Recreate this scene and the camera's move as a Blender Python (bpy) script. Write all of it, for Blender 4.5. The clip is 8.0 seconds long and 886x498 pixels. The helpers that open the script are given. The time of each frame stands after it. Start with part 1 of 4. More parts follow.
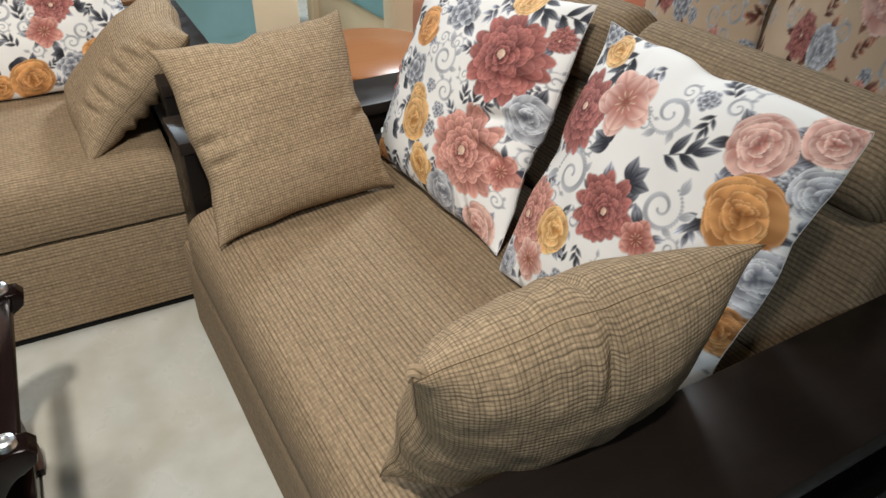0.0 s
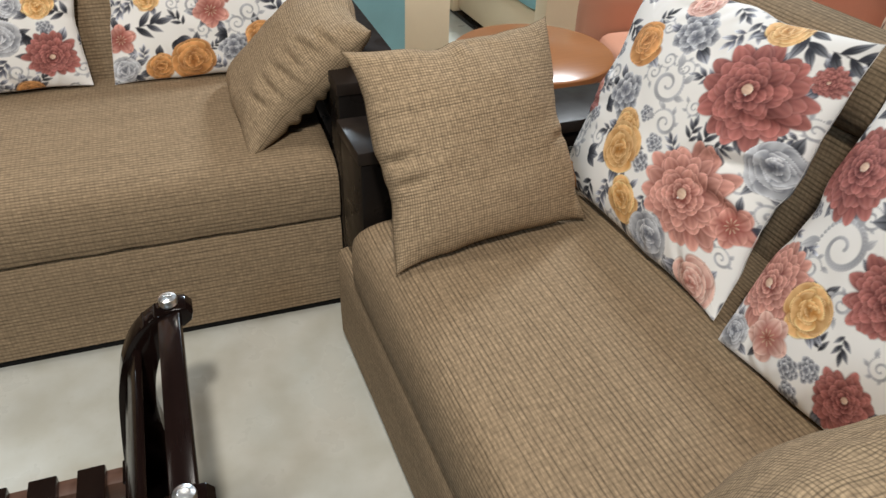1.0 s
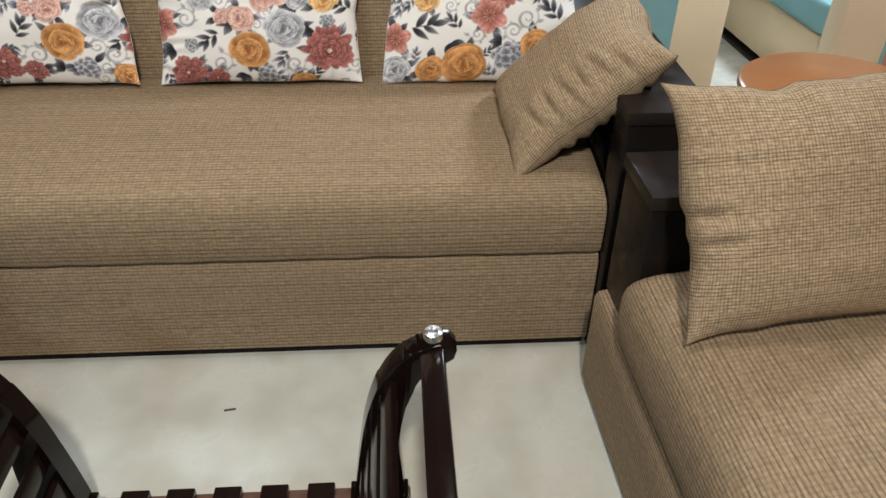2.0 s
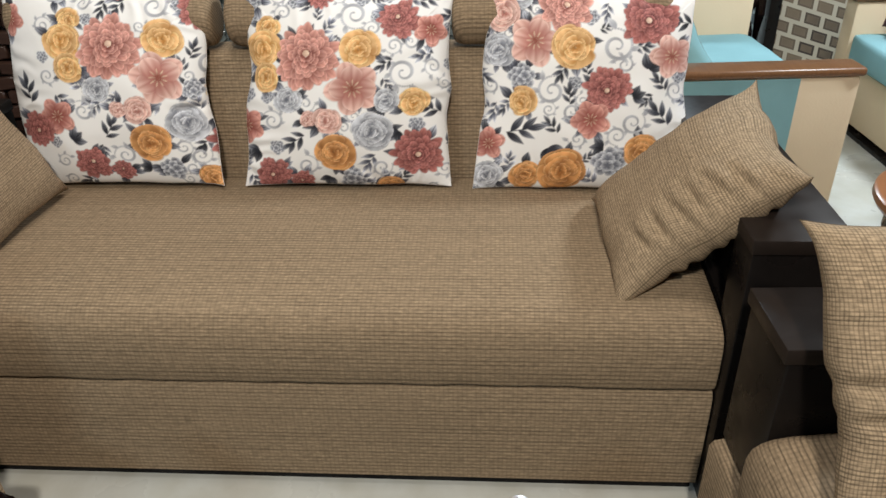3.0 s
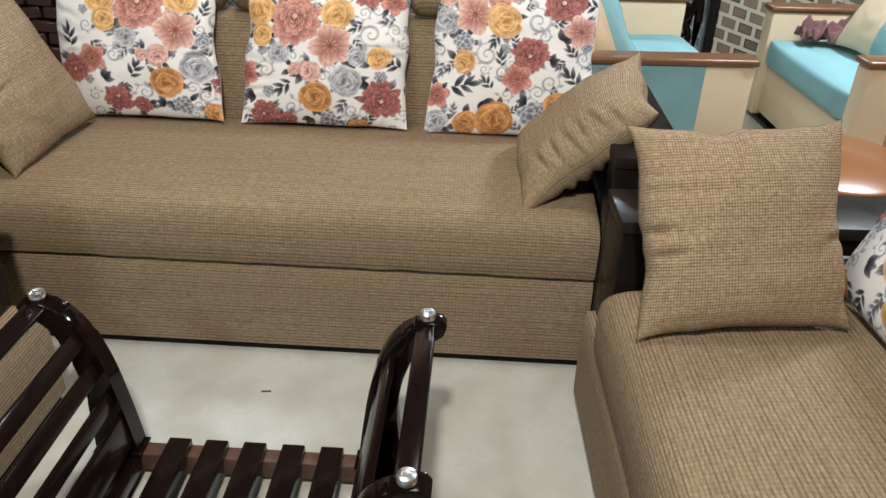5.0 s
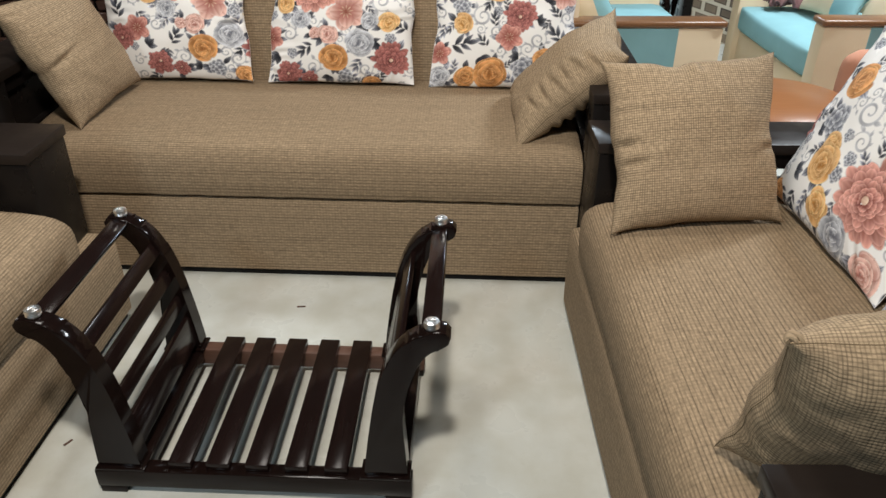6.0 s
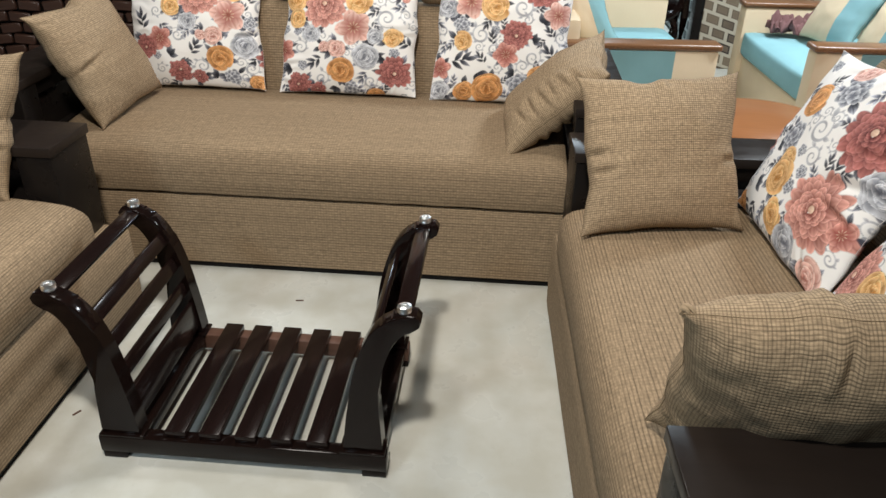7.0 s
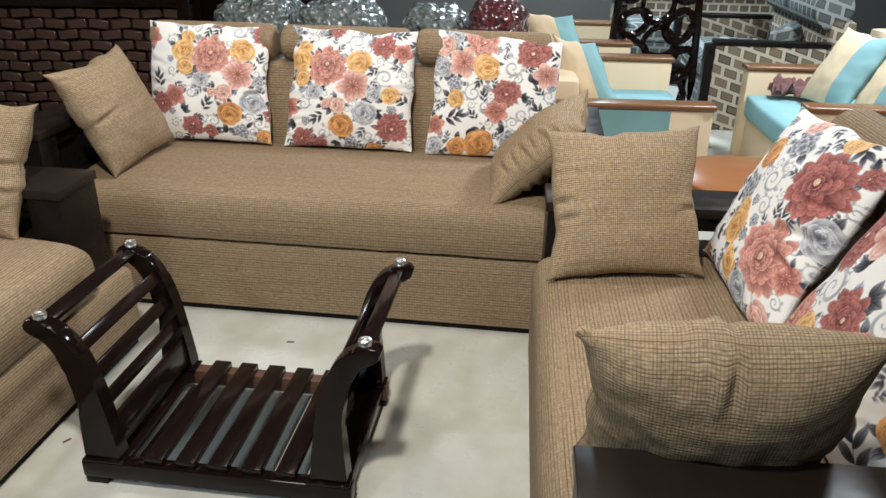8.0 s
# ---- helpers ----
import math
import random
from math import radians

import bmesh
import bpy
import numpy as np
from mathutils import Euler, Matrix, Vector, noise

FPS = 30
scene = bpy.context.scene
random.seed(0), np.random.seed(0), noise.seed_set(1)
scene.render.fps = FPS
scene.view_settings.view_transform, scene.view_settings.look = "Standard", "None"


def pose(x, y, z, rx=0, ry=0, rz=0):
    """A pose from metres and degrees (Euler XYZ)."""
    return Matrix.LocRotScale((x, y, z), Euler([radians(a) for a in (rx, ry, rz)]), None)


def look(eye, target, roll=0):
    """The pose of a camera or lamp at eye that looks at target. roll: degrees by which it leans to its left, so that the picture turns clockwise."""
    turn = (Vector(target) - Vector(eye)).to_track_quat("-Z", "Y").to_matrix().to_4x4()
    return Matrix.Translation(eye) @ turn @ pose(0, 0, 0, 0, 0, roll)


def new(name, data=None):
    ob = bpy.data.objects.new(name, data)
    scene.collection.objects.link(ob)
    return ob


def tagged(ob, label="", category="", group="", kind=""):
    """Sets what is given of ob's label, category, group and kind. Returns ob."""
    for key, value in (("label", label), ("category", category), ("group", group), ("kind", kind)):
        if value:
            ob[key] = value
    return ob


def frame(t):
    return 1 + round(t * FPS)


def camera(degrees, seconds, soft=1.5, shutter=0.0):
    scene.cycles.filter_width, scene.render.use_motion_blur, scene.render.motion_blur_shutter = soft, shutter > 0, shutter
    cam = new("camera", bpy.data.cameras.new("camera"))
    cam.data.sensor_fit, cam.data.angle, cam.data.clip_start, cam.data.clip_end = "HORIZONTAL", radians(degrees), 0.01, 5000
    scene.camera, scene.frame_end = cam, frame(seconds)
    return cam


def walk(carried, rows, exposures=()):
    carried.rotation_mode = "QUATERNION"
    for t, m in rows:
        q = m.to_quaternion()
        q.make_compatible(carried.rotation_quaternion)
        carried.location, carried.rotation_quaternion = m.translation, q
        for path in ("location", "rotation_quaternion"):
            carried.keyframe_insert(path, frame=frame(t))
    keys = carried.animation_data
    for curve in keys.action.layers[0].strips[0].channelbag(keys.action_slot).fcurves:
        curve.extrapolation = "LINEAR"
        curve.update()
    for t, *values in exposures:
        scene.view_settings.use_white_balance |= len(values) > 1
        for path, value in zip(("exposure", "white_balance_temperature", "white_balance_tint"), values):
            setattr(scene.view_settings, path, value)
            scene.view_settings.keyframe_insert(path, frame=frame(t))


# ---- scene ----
cam = camera(60.8, 8.0)
PATH = [
    (0, (-0.154, -1.871, 1.327), (0.613, -0.389, 0.225), 0.1),
    (0.5, (-0.171, -1.773, 1.325), (0.372, -0.222, 0.185), 0.5),
    (1, (-0.279, -1.592, 1.333), (0.291, -0.064, 0.176), 2.0),
    (1.5, (-0.401, -1.485, 1.318), (-0.111, 0.112, 0.148), -0.6),
    (1.7, (-0.421, -1.449, 1.306), (-0.226, 0.155, 0.129), 0.1),
    (2.8, (-0.414, -1.201, 1.322), (-0.462, 0.492, 0.258), -1.1),
    (3, (-0.417, -1.188, 1.313), (-0.538, 0.531, 0.299), -1.6),
    (3.5, (-0.43, -1.246, 1.335), (-0.729, 0.467, 0.347), -2.0),
    (4, (-0.442, -1.41, 1.337), (-0.68, 0.311, 0.345), -1.4),
    (4.5, (-0.427, -1.546, 1.351), (-0.531, 0.181, 0.348), 1.3),
    (5, (-0.294, -1.707, 1.339), (-0.367, 0.029, 0.347), 1.7),
    (5.2, (-0.33, -1.811, 1.321), (-0.379, -0.074, 0.331), 1.9),
    (6.3, (-0.296, -2.155, 1.375), (-0.379, -0.438, 0.352), -0.2),
    (6.5, (-0.285, -2.189, 1.382), (-0.392, -0.469, 0.369), -0.1),
    (7, (-0.195, -2.243, 1.383), (-0.321, -0.501, 0.41), 1.3),
    (7.5, (-0.077, -2.32, 1.398), (-0.297, -0.545, 0.502), 1.3),
    (8, (-0.011, -2.333, 1.383), (-0.245, -0.528, 0.555), 0.8),
]
walk(cam, [(t, look(eye, target, roll)) for t, eye, target, roll in PATH],
     exposures=[(0.0, 0.13), (1.0, 0.0), (1.7, 0.06), (3.0, 0.0), (5.0, 0.08), (6.5, 0.16), (8.0, 0.25)])

# ---------- light ----------
world = bpy.data.worlds.new("showroom_air")
world.use_nodes = True
world.node_tree.nodes["Background"].inputs[0].default_value = (0.62, 0.8, 1.0, 1)
world.node_tree.nodes["Background"].inputs[1].default_value = 0.15
scene.world = world
scene.view_settings.exposure = 0.0


def area_lamp(name, place, size, watts, colour, target=None):
    data = bpy.data.lights.new(name, "AREA")
    data.shape, data.size, data.energy, data.color = "DISK", size, watts, colour
    ob = new(name, data)
    ob.matrix_world = look(place, target or (place[0] + 0.001, place[1], 0))
    return ob


WARM, COOL = (1.0, 0.93, 0.83), (0.74, 0.89, 1.0)
spot = bpy.data.lights.new("ceiling_spot", "SPOT")
spot.energy, spot.color, spot.shadow_soft_size = 246, WARM, 0.08
spot.spot_size, spot.spot_blend = radians(108), 1.0
ceiling_spot = new("ceiling_spot", spot)
ceiling_spot.matrix_world = look((-0.38, -2.05, 2.75), (-1.0, 0.15, 0.4))
# unseen fill, added to lift the three-seat sofa and its cushions
area_lamp("fill_over_suite", (-0.8, -0.1, 2.75), 0.6, 20, (1.0, 0.95, 0.88))
# added cool fill without a known fixture: softens floor shadows, brightens left-facing cushions
area_lamp("fill_front_left", (-2.0, -3.4, 2.75), 0.6, 50, (0.74, 0.90, 1.0))
# three more unseen fills, tuned to balance the furniture behind the suite
area_lamp("fill_left", (-3.6, 1.0, 2.75), 0.5, 7, WARM)
area_lamp("fill_right", (1.9, 1.3, 2.75), 0.6, 95, (0.88, 0.95, 1.0))
area_lamp("fill_back", (0.1, 4.7, 2.75), 0.6, 140, COOL)

# ---------- materials ----------


class Nodes:
    """Short way for a material's node tree."""

    def __init__(self, name, rough=0.6, metal=0.0, spec=0.5):
        self.m = bpy.data.materials.new(name)
        self.m.use_nodes = True
        self.t = self.m.node_tree
        self.b = self.t.nodes["Principled BSDF"]
        self.b.inputs["Roughness"].default_value = rough
        self.b.inputs["Metallic"].default_value = metal
        self.b.inputs["Specular IOR Level"].default_value = spec
        self.co = self.t.nodes.new("ShaderNodeTexCoord").outputs["Object"]

    def put(self, socket, value):
        if isinstance(value, bpy.types.NodeSocket):
            self.t.links.new(value, socket)
        else:
            socket.default_value = value

    def math(self, op, a, b=0.0):
        n = self.t.nodes.new("ShaderNodeMath")
        n.operation = op
        self.put(n.inputs[0], a)
        self.put(n.inputs[1], b)
        return n.outputs[0]

    def noise(self, scale, detail=3.0, vector=None, stretch=None):
        n = self.t.nodes.new("ShaderNodeTexNoise")
        n.inputs["Scale"].default_value = scale
        n.inputs["Detail"].default_value = detail
        v = vector or self.co
        if stretch:
            mp = self.t.nodes.new("ShaderNodeMapping")
            mp.inputs["Scale"].default_value = stretch
            self.t.links.new(v, mp.inputs["Vector"])
            v = mp.outputs[0]
        self.t.links.new(v, n.inputs["Vector"])
        return n.outputs["Fac"]

    def ramp(self, fac, stops):
        n = self.t.nodes.new("ShaderNodeValToRGB")
        while len(n.color_ramp.elements) < len(stops):
            n.color_ramp.elements.new(0.5)
        for e, (p, c) in zip(n.color_ramp.elements, stops):
            e.position, e.color = p, (*c, 1)
        self.put(n.inputs[0], fac)
        return n.outputs[0]

    def mix(self, fac, a, b, blend="MIX"):
        n = self.t.nodes.new("ShaderNodeMix")
        n.data_type, n.blend_type = "RGBA", blend
        self.put(n.inputs[0], fac)
        self.put(n.inputs[6], (*a, 1) if isinstance(a, tuple) else a)
        self.put(n.inputs[7], (*b, 1) if isinstance(b, tuple) else b)
        return n.outputs[2]

    def split(self, vector=None):
        n = self.t.nodes.new("ShaderNodeSeparateXYZ")
        self.t.links.new(vector or self.co, n.inputs[0])
        return n.outputs

    def bump(self, height, strength=0.3, distance=0.002):
        n = self.t.nodes.new("ShaderNodeBump")
        n.inputs["Strength"].default_value = strength
        n.inputs["Distance"].default_value = distance
        self.put(n.inputs["Height"], height)
        self.t.links.new(n.outputs[0], self.b.inputs["Normal"])

    def colour(self, c):
        self.put(self.b.inputs["Base Color"], (*c, 1) if isinstance(c, tuple) else c)
        return self.m

    def rough(self, v):
        self.put(self.b.inputs["Roughness"], v)


def tweed(name, laid=False, along="x", across="yz", rib=0.0102, tan=(0.322, 0.236, 0.151), thread=(0.052, 0.037, 0.025), cross=0.22, depth=0.66):
    """Upholstery with ribs of tan yarn and darker thread between them."""
    n = Nodes(name, 0.85, spec=0.15)
    if laid:
        a = n.t.nodes.new("ShaderNodeAttribute")
        a.attribute_name = "weave"
        n.co = a.outputs["Vector"]
    x, y, z = n.split()
    pick = {"x": x, "y": y, "z": z}
    u = pick[along]
    v = pick[across[0]]
    if len(across) > 1:
        v = n.math("ADD", v, pick[across[1]])
    wob = n.math("MULTIPLY", n.math("SUBTRACT", n.noise(14, 2), 0.5), 0.0011)
    v = n.math("ADD", v, wob)

    def grooves(run, period, width):
        """Narrow dark gaps, one for each period of the weave."""
        wave = n.math("ADD", n.math("MULTIPLY", n.math("SINE", n.math("MULTIPLY", run, 2 * math.pi / period)), 0.5), 0.5)
        return n.math("POWER", wave, width)

    def uneven(su, sv):
        """Some threads stand out more than their neighbours."""
        comb = n.t.nodes.new("ShaderNodeCombineXYZ")
        n.put(comb.inputs[0], n.math("MULTIPLY", u, su))
        n.put(comb.inputs[1], n.math("MULTIPLY", v, sv))
        return n.ramp(n.noise(1.0, 2, comb.outputs[0]), [(0.34, (0.40,) * 3), (0.60, (1.0,) * 3)])

    g1 = n.math("MULTIPLY", grooves(v, rib, 2.6), uneven(2.0, 90.0))
    g2 = n.math("MULTIPLY", grooves(n.math("ADD", u, wob), rib * 0.93, 2.6), uneven(85.0, 22.0))
    yarn = n.noise(260, 3, stretch=(0.35 if laid else 0.28, 1, 1))
    fleck = n.noise(120, 3)
    big = n.noise(3, 3)
    base = n.ramp(n.math("ADD", n.math("ADD", n.math("MULTIPLY", yarn, 0.6), n.math("MULTIPLY", fleck, 0.4 if laid else 0.2)), 0.0 if laid else 0.1),
                  [(0.30, tuple(0.55 * a + 0.45 * b for a, b in zip(tan, thread))), (0.47, tuple(0.88 * a for a in tan)), (0.66, tuple(1.3 * a for a in tan))])
    base = n.mix(n.math("MULTIPLY", g1, depth), base, thread)
    base = n.mix(n.math("MULTIPLY", g2, cross), base, tuple(1.3 * c for c in thread))
    base = n.mix(n.math("MULTIPLY", n.math("SUBTRACT", big, 0.35), 0.4), base, tuple(c * 0.75 for c in tan))
    low = n.math("ADD", n.math("MULTIPLY", g1, -1.0), n.math("MULTIPLY", g2, -cross))
    n.bump(n.math("ADD", low, n.math("MULTIPLY", yarn, 0.6)), 0.4, 0.0012)
    return n.colour(base)


def plain_cloth(name, c, scale=220, spread=0.8):
    n = Nodes(name, 0.9, spec=0.1)
    f = n.noise(scale, 2)
    g = n.noise(6, 4)
    base = n.mix(g, tuple(a * spread for a in c), c)
    n.bump(n.math("ADD", f, n.math("MULTIPLY", g, 2.0)), 0.25, 0.002)
    return n.colour(base)


def printed_cloth(name):
    """Smooth cotton that shows the print stored on the mesh."""
    n = Nodes(name, 0.7, spec=0.25)
    a = n.t.nodes.new("ShaderNodeAttribute")
    a.attribute_name = "print"
    f = n.noise(12, 3)
    n.bump(n.math("ADD", f, n.math("MULTIPLY", n.noise(500, 1), 0.05)), 0.25, 0.006)
    return n.colour(a.outputs["Color"])


def dark_wood(name, a=(0.004, 0.0024, 0.0022), b=(0.010, 0.005, 0.004), rough=0.10, stretch=(30, 2, 30)):
    n = Nodes(name, rough, spec=0.18)
    g = n.noise(3, 5, stretch=stretch)
    n.rough(n.ramp(n.noise(18, 3), [(0.3, (rough * 0.8,) * 3), (0.8, (rough * 1.45,) * 3)]))
    n.bump(g, 0.08, 0.001)
    return n.colour(n.mix(g, a, b))


def honey_wood(name, a, b, rough=0.3):
    n = Nodes(name, rough, spec=0.45)
    g = n.noise(4, 5, stretch=(2, 26, 26))
    n.bump(g, 0.08, 0.001)
    return n.colour(n.mix(g, a, b))


def floor_stone(name):
    n = Nodes(name, 0.32, spec=0.45)
    big, mid, fine = n.noise(1.3, 4), n.noise(6.5, 5), n.noise(60, 3)
    c = n.ramp(big, [(0.3, (0.51, 0.53, 0.505)), (0.55, (0.57, 0.57, 0.525)), (0.75, (0.48, 0.52, 0.50))])
    c = n.mix(n.ramp(mid, [(0.42, (0, 0, 0)), (0.62, (0.55, 0.55, 0.55))]), c, (0.42, 0.41, 0.345))
    c = n.mix(n.ramp(fine, [(0.62, (0, 0, 0)), (0.8, (0.3, 0.3, 0.3))]), c, (0.40, 0.39, 0.33))
    n.rough(n.ramp(mid, [(0.3, (0.22,) * 3), (0.7, (0.42,) * 3)]))
    n.bump(fine, 0.04, 0.001)
    return n.colour(c)


def block_print(name, light, mid, dark, size=0.055):
    """Woven cloth with a print of staggered rectangles in three tones."""
    n = Nodes(name, 0.9, spec=0.1)
    x, y, z = n.split()
    comb = n.t.nodes.new("ShaderNodeCombineXYZ")
    n.put(comb.inputs[0], n.math("ADD", x, n.math("MULTIPLY", y, 0.93)))
    n.put(comb.inputs[1], n.math("ADD", z, n.math("MULTIPLY", y, 0.31)))
    bricks = []
    for gap in (0.13, 0.27):
        t = n.t.nodes.new("ShaderNodeTexBrick")
        n.t.links.new(comb.outputs[0], t.inputs["Vector"])
        t.inputs["Scale"].default_value = 1.0
        t.inputs["Brick Width"].default_value = size * 1.15
        t.inputs["Row Height"].default_value = size * 0.9
        t.inputs["Mortar Size"].default_value = size * gap
        t.inputs["Mortar Smooth"].default_value = 0.15
        for key, c in (("Color1", mid), ("Color2", dark), ("Mortar", light)):
            t.inputs[key].default_value = (*c, 1)
        bricks.append(t)
    inner = n.mix(n.noise(9, 2), bricks[1].outputs["Color"], mid)
    both = n.mix(bricks[1].outputs["Fac"], inner, bricks[0].outputs["Color"])
    f = n.noise(200, 2)
    n.bump(f, 0.2, 0.001)
    return n.colour(both)


def chrome(name):
    n = Nodes(name, 0.28, 1.0)
    return n.colour((0.92, 0.93, 0.94))


def film_wrap(name, c):
    """Crumpled clear film over cloth."""
    n = Nodes(name, 0.12, spec=0.9)
    cr = n.t.nodes.new("ShaderNodeTexVoronoi")
    cr.inputs["Scale"].default_value = 34
    n.t.links.new(n.co, cr.inputs["Vector"])
    g = n.noise(9, 4)
    n.bump(n.math("ADD", cr.outputs["Distance"], n.math("MULTIPLY", g, 1.5)), 1.0, 0.03)
    n.b.inputs["Coat Weight"].default_value = 1.0
    n.b.inputs["Coat Roughness"].default_value = 0.05
    return n.colour(n.mix(g, tuple(a * 0.4 for a in c), c))


def wall_paint(name, c):
    n = Nodes(name, 0.8)
    g = n.noise(2.0, 4)
    n.bump(n.noise(90, 2), 0.1, 0.001)
    return n.colour(n.mix(g, tuple(a * 0.8 for a in c), c))


TWEED = tweed("tan_tweed")
TWEED_PAD = tweed("tan_tweed_cushion", True, "x", "y", 0.0058, (0.415, 0.308, 0.198), (0.042, 0.031, 0.022), 0.55, 0.64)
PRINT = printed_cloth("flower_print")
ESPRESSO = dark_wood("espresso_wood")
ESPRESSO_RED = dark_wood("mahogany_slat", (0.006, 0.0036, 0.0034), (0.013, 0.0065, 0.0055), 0.17, (30, 2, 30))
# black lacquer in a paler tone: the arm tops' reflected sheen is painted in
LACQUER_SHEEN = dark_wood("black_lacquer_sheen", (0.014, 0.010, 0.0085), (0.021, 0.015, 0.012), 0.36)
PLINTH = dark_wood("plinth_paint", (0.004, 0.004, 0.004), (0.007, 0.006, 0.006), 0.6)
RAW_WOOD = honey_wood("raw_wood", (0.07, 0.034, 0.024), (0.13, 0.066, 0.045), 0.5)
BLACK = dark_wood("black_lacquer", (0.006, 0.005, 0.0047), (0.010, 0.0078, 0.007), 0.30)
FLOOR = floor_stone("polished_floor")
CHROME = chrome("chrome")
TEAL = plain_cloth("teal_velvet", (0.27, 0.49, 0.53), 140, 0.75)
CREAM = plain_cloth("cream_leatherette", (0.74, 0.60, 0.42), 120, 0.9)
OAK_TRIM = honey_wood("walnut_trim", (0.12, 0.05, 0.02), (0.26, 0.13, 0.06))
ORANGE_WOOD = honey_wood("teak_top", (0.27, 0.105, 0.04), (0.38, 0.16, 0.06), 0.28)
PEACH = plain_cloth("peach_cloth", (0.62, 0.30, 0.20), 160, 0.8)
MAUVE = plain_cloth("mauve_throw", (0.28, 0.15, 0.15), 60, 0.5)
BLOCKS = block_print("beige_block_print", (0.44, 0.40, 0.32), (0.20, 0.155, 0.11), (0.055, 0.045, 0.04), 0.085)
BLOCKS_GREY = block_print("grey_block_print", (0.30, 0.33, 0.32), (0.13, 0.145, 0.145), (0.05, 0.055, 0.06), 0.085)
WRAP = film_wrap("film_wrap_grey", (0.22, 0.26, 0.26))
WRAP_RED = film_wrap("film_wrap_maroon", (0.14, 0.03, 0.035))
WEAVE_WOOD = honey_wood("woven_wood", (0.03, 0.014, 0.010), (0.08, 0.042, 0.03), 0.35)
WALL = wall_paint("dim_wall_paint", (0.10, 0.095, 0.09))
CEILING = wall_paint("ceiling_paint", (0.14, 0.14, 0.14))

# ---------- mesh helpers ----------


def thing(name, label, category, m=None, group="", kind=""):
    ob = new(name)
    ob.empty_display_size = 0.1
    ob.matrix_world = m or Matrix()
    return tagged(ob, label, category, group, kind)


def mesh_object(name, bm, material, smooth=True):
    me = bpy.data.meshes.new(name)
    bmesh.ops.recalc_face_normals(bm, faces=bm.faces)
    bm.to_mesh(me)
    bm.free()
    me.materials.append(material)
    if smooth:
        me.shade_smooth()
        me.set_sharp_from_angle(angle=radians(38))
    return new(name, me)


def part(name, bm, material, parent, label=""):
    ob = mesh_object(name, bm, material)
    ob.parent = parent
    return tagged(ob, label)


def box(lo, hi, bevel=0.006, seg=2, bm=None):
    bm = bm or bmesh.new()
    made = bmesh.ops.create_cube(bm, size=1)["verts"]
    for v in made:
        v.co = Vector([lo[i] + (v.co[i] + 0.5) * (hi[i] - lo[i]) for i in range(3)])
    if bevel:
        edges = list({e for v in made for e in v.link_edges})
        bmesh.ops.bevel(bm, geom=edges, offset=bevel, segments=seg, affect="EDGES", profile=0.5)
    return bm


def soft_box(lo, hi, r=0.05, puff=0.02, n=14, wrinkle=0.003, seed=0):
    """A stuffed block: rounded edges, swollen faces, slight unevenness."""
    bm = bmesh.new()
    bmesh.ops.create_cube(bm, size=2)
    bmesh.ops.subdivide_edges(bm, edges=bm.edges[:], cuts=n, use_grid_fill=True)
    c = [(a + b) / 2 for a, b in zip(lo, hi)]
    h = [(b - a) / 2 for a, b in zip(lo, hi)]
    for v in bm.verts:
        p = [v.co[i] * h[i] for i in range(3)]
        q = [max(-h[i] + r, min(h[i] - r, p[i])) for i in range(3)]
        d = Vector([p[i] - q[i] for i in range(3)])
        if d.length > 1e-6:
            d = d.normalized() * r
        out = Vector(q) + d
        for i in range(3):
            j, k = (i + 1) % 3, (i + 2) % 3
            fall = (1 - (p[j] / h[j]) ** 2) * (1 - (p[k] / h[k]) ** 2)
            out[i] += math.copysign(puff, v.co[i]) * fall * abs(v.co[i]) ** 3
        out += noise.noise_vector(out * 7 + Vector((seed * 3.1, 0, 0))) * wrinkle
        v.co = out + Vector(c)
    return bm


def lathe(profile, n=28):
    """Turned shape from (radius, height) pairs."""
    bm = bmesh.new()
    rings = [[bm.verts.new((r * math.cos(2 * math.pi * k / n), r * math.sin(2 * math.pi * k / n), z)) for k in range(n)] for r, z in profile]
    for a, b in zip(rings, rings[1:]):
        for k in range(n):
            bm.faces.new((a[k], a[(k + 1) % n], b[(k + 1) % n], b[k]))
    bm.faces.new(rings[0])
    bm.faces.new(rings[-1])
    return bm


def extruded(outline, y0, y1, bevel=0.004):
    """A flat outline in x and z, given thickness along y."""
    bm = bmesh.new()
    face = bm.faces.new([bm.verts.new((x, y0, z)) for x, z in outline])
    out = bmesh.ops.extrude_face_region(bm, geom=[face])["geom"]
    for v in out:
        if isinstance(v, bmesh.types.BMVert):
            v.co.y = y1
    if bevel:
        flat = [e for e in bm.edges if abs(e.verts[0].co.y - e.verts[1].co.y) < 1e-6]
        bmesh.ops.bevel(bm, geom=flat, offset=bevel, segments=2, affect="EDGES", profile=0.5)
    return bm


def tube(points, r, n=8, closed=False):
    """A round bar along points."""
    bm = bmesh.new()
    pts = [Vector(p) for p in points]
    rings = []
    for i, p in enumerate(pts):
        a = pts[i - 1] if (i or closed) else p
        b = pts[(i + 1) % len(pts)] if (i + 1 < len(pts) or closed) else p
        q = (b - a).to_track_quat("Z", "Y").to_matrix()
        rings.append([bm.verts.new(p + q @ Vector((r * math.cos(2 * math.pi * k / n), r * math.sin(2 * math.pi * k / n), 0))) for k in range(n)])
    pairs = list(zip(rings, rings[1:])) + ([(rings[-1], rings[0])] if closed else [])
    for a, b in pairs:
        for k in range(n):
            bm.faces.new((a[k], a[(k + 1) % n], b[(k + 1) % n], b[k]))
    if not closed:
        bm.faces.new(rings[0])
        bm.faces.new(rings[-1])
    return bm

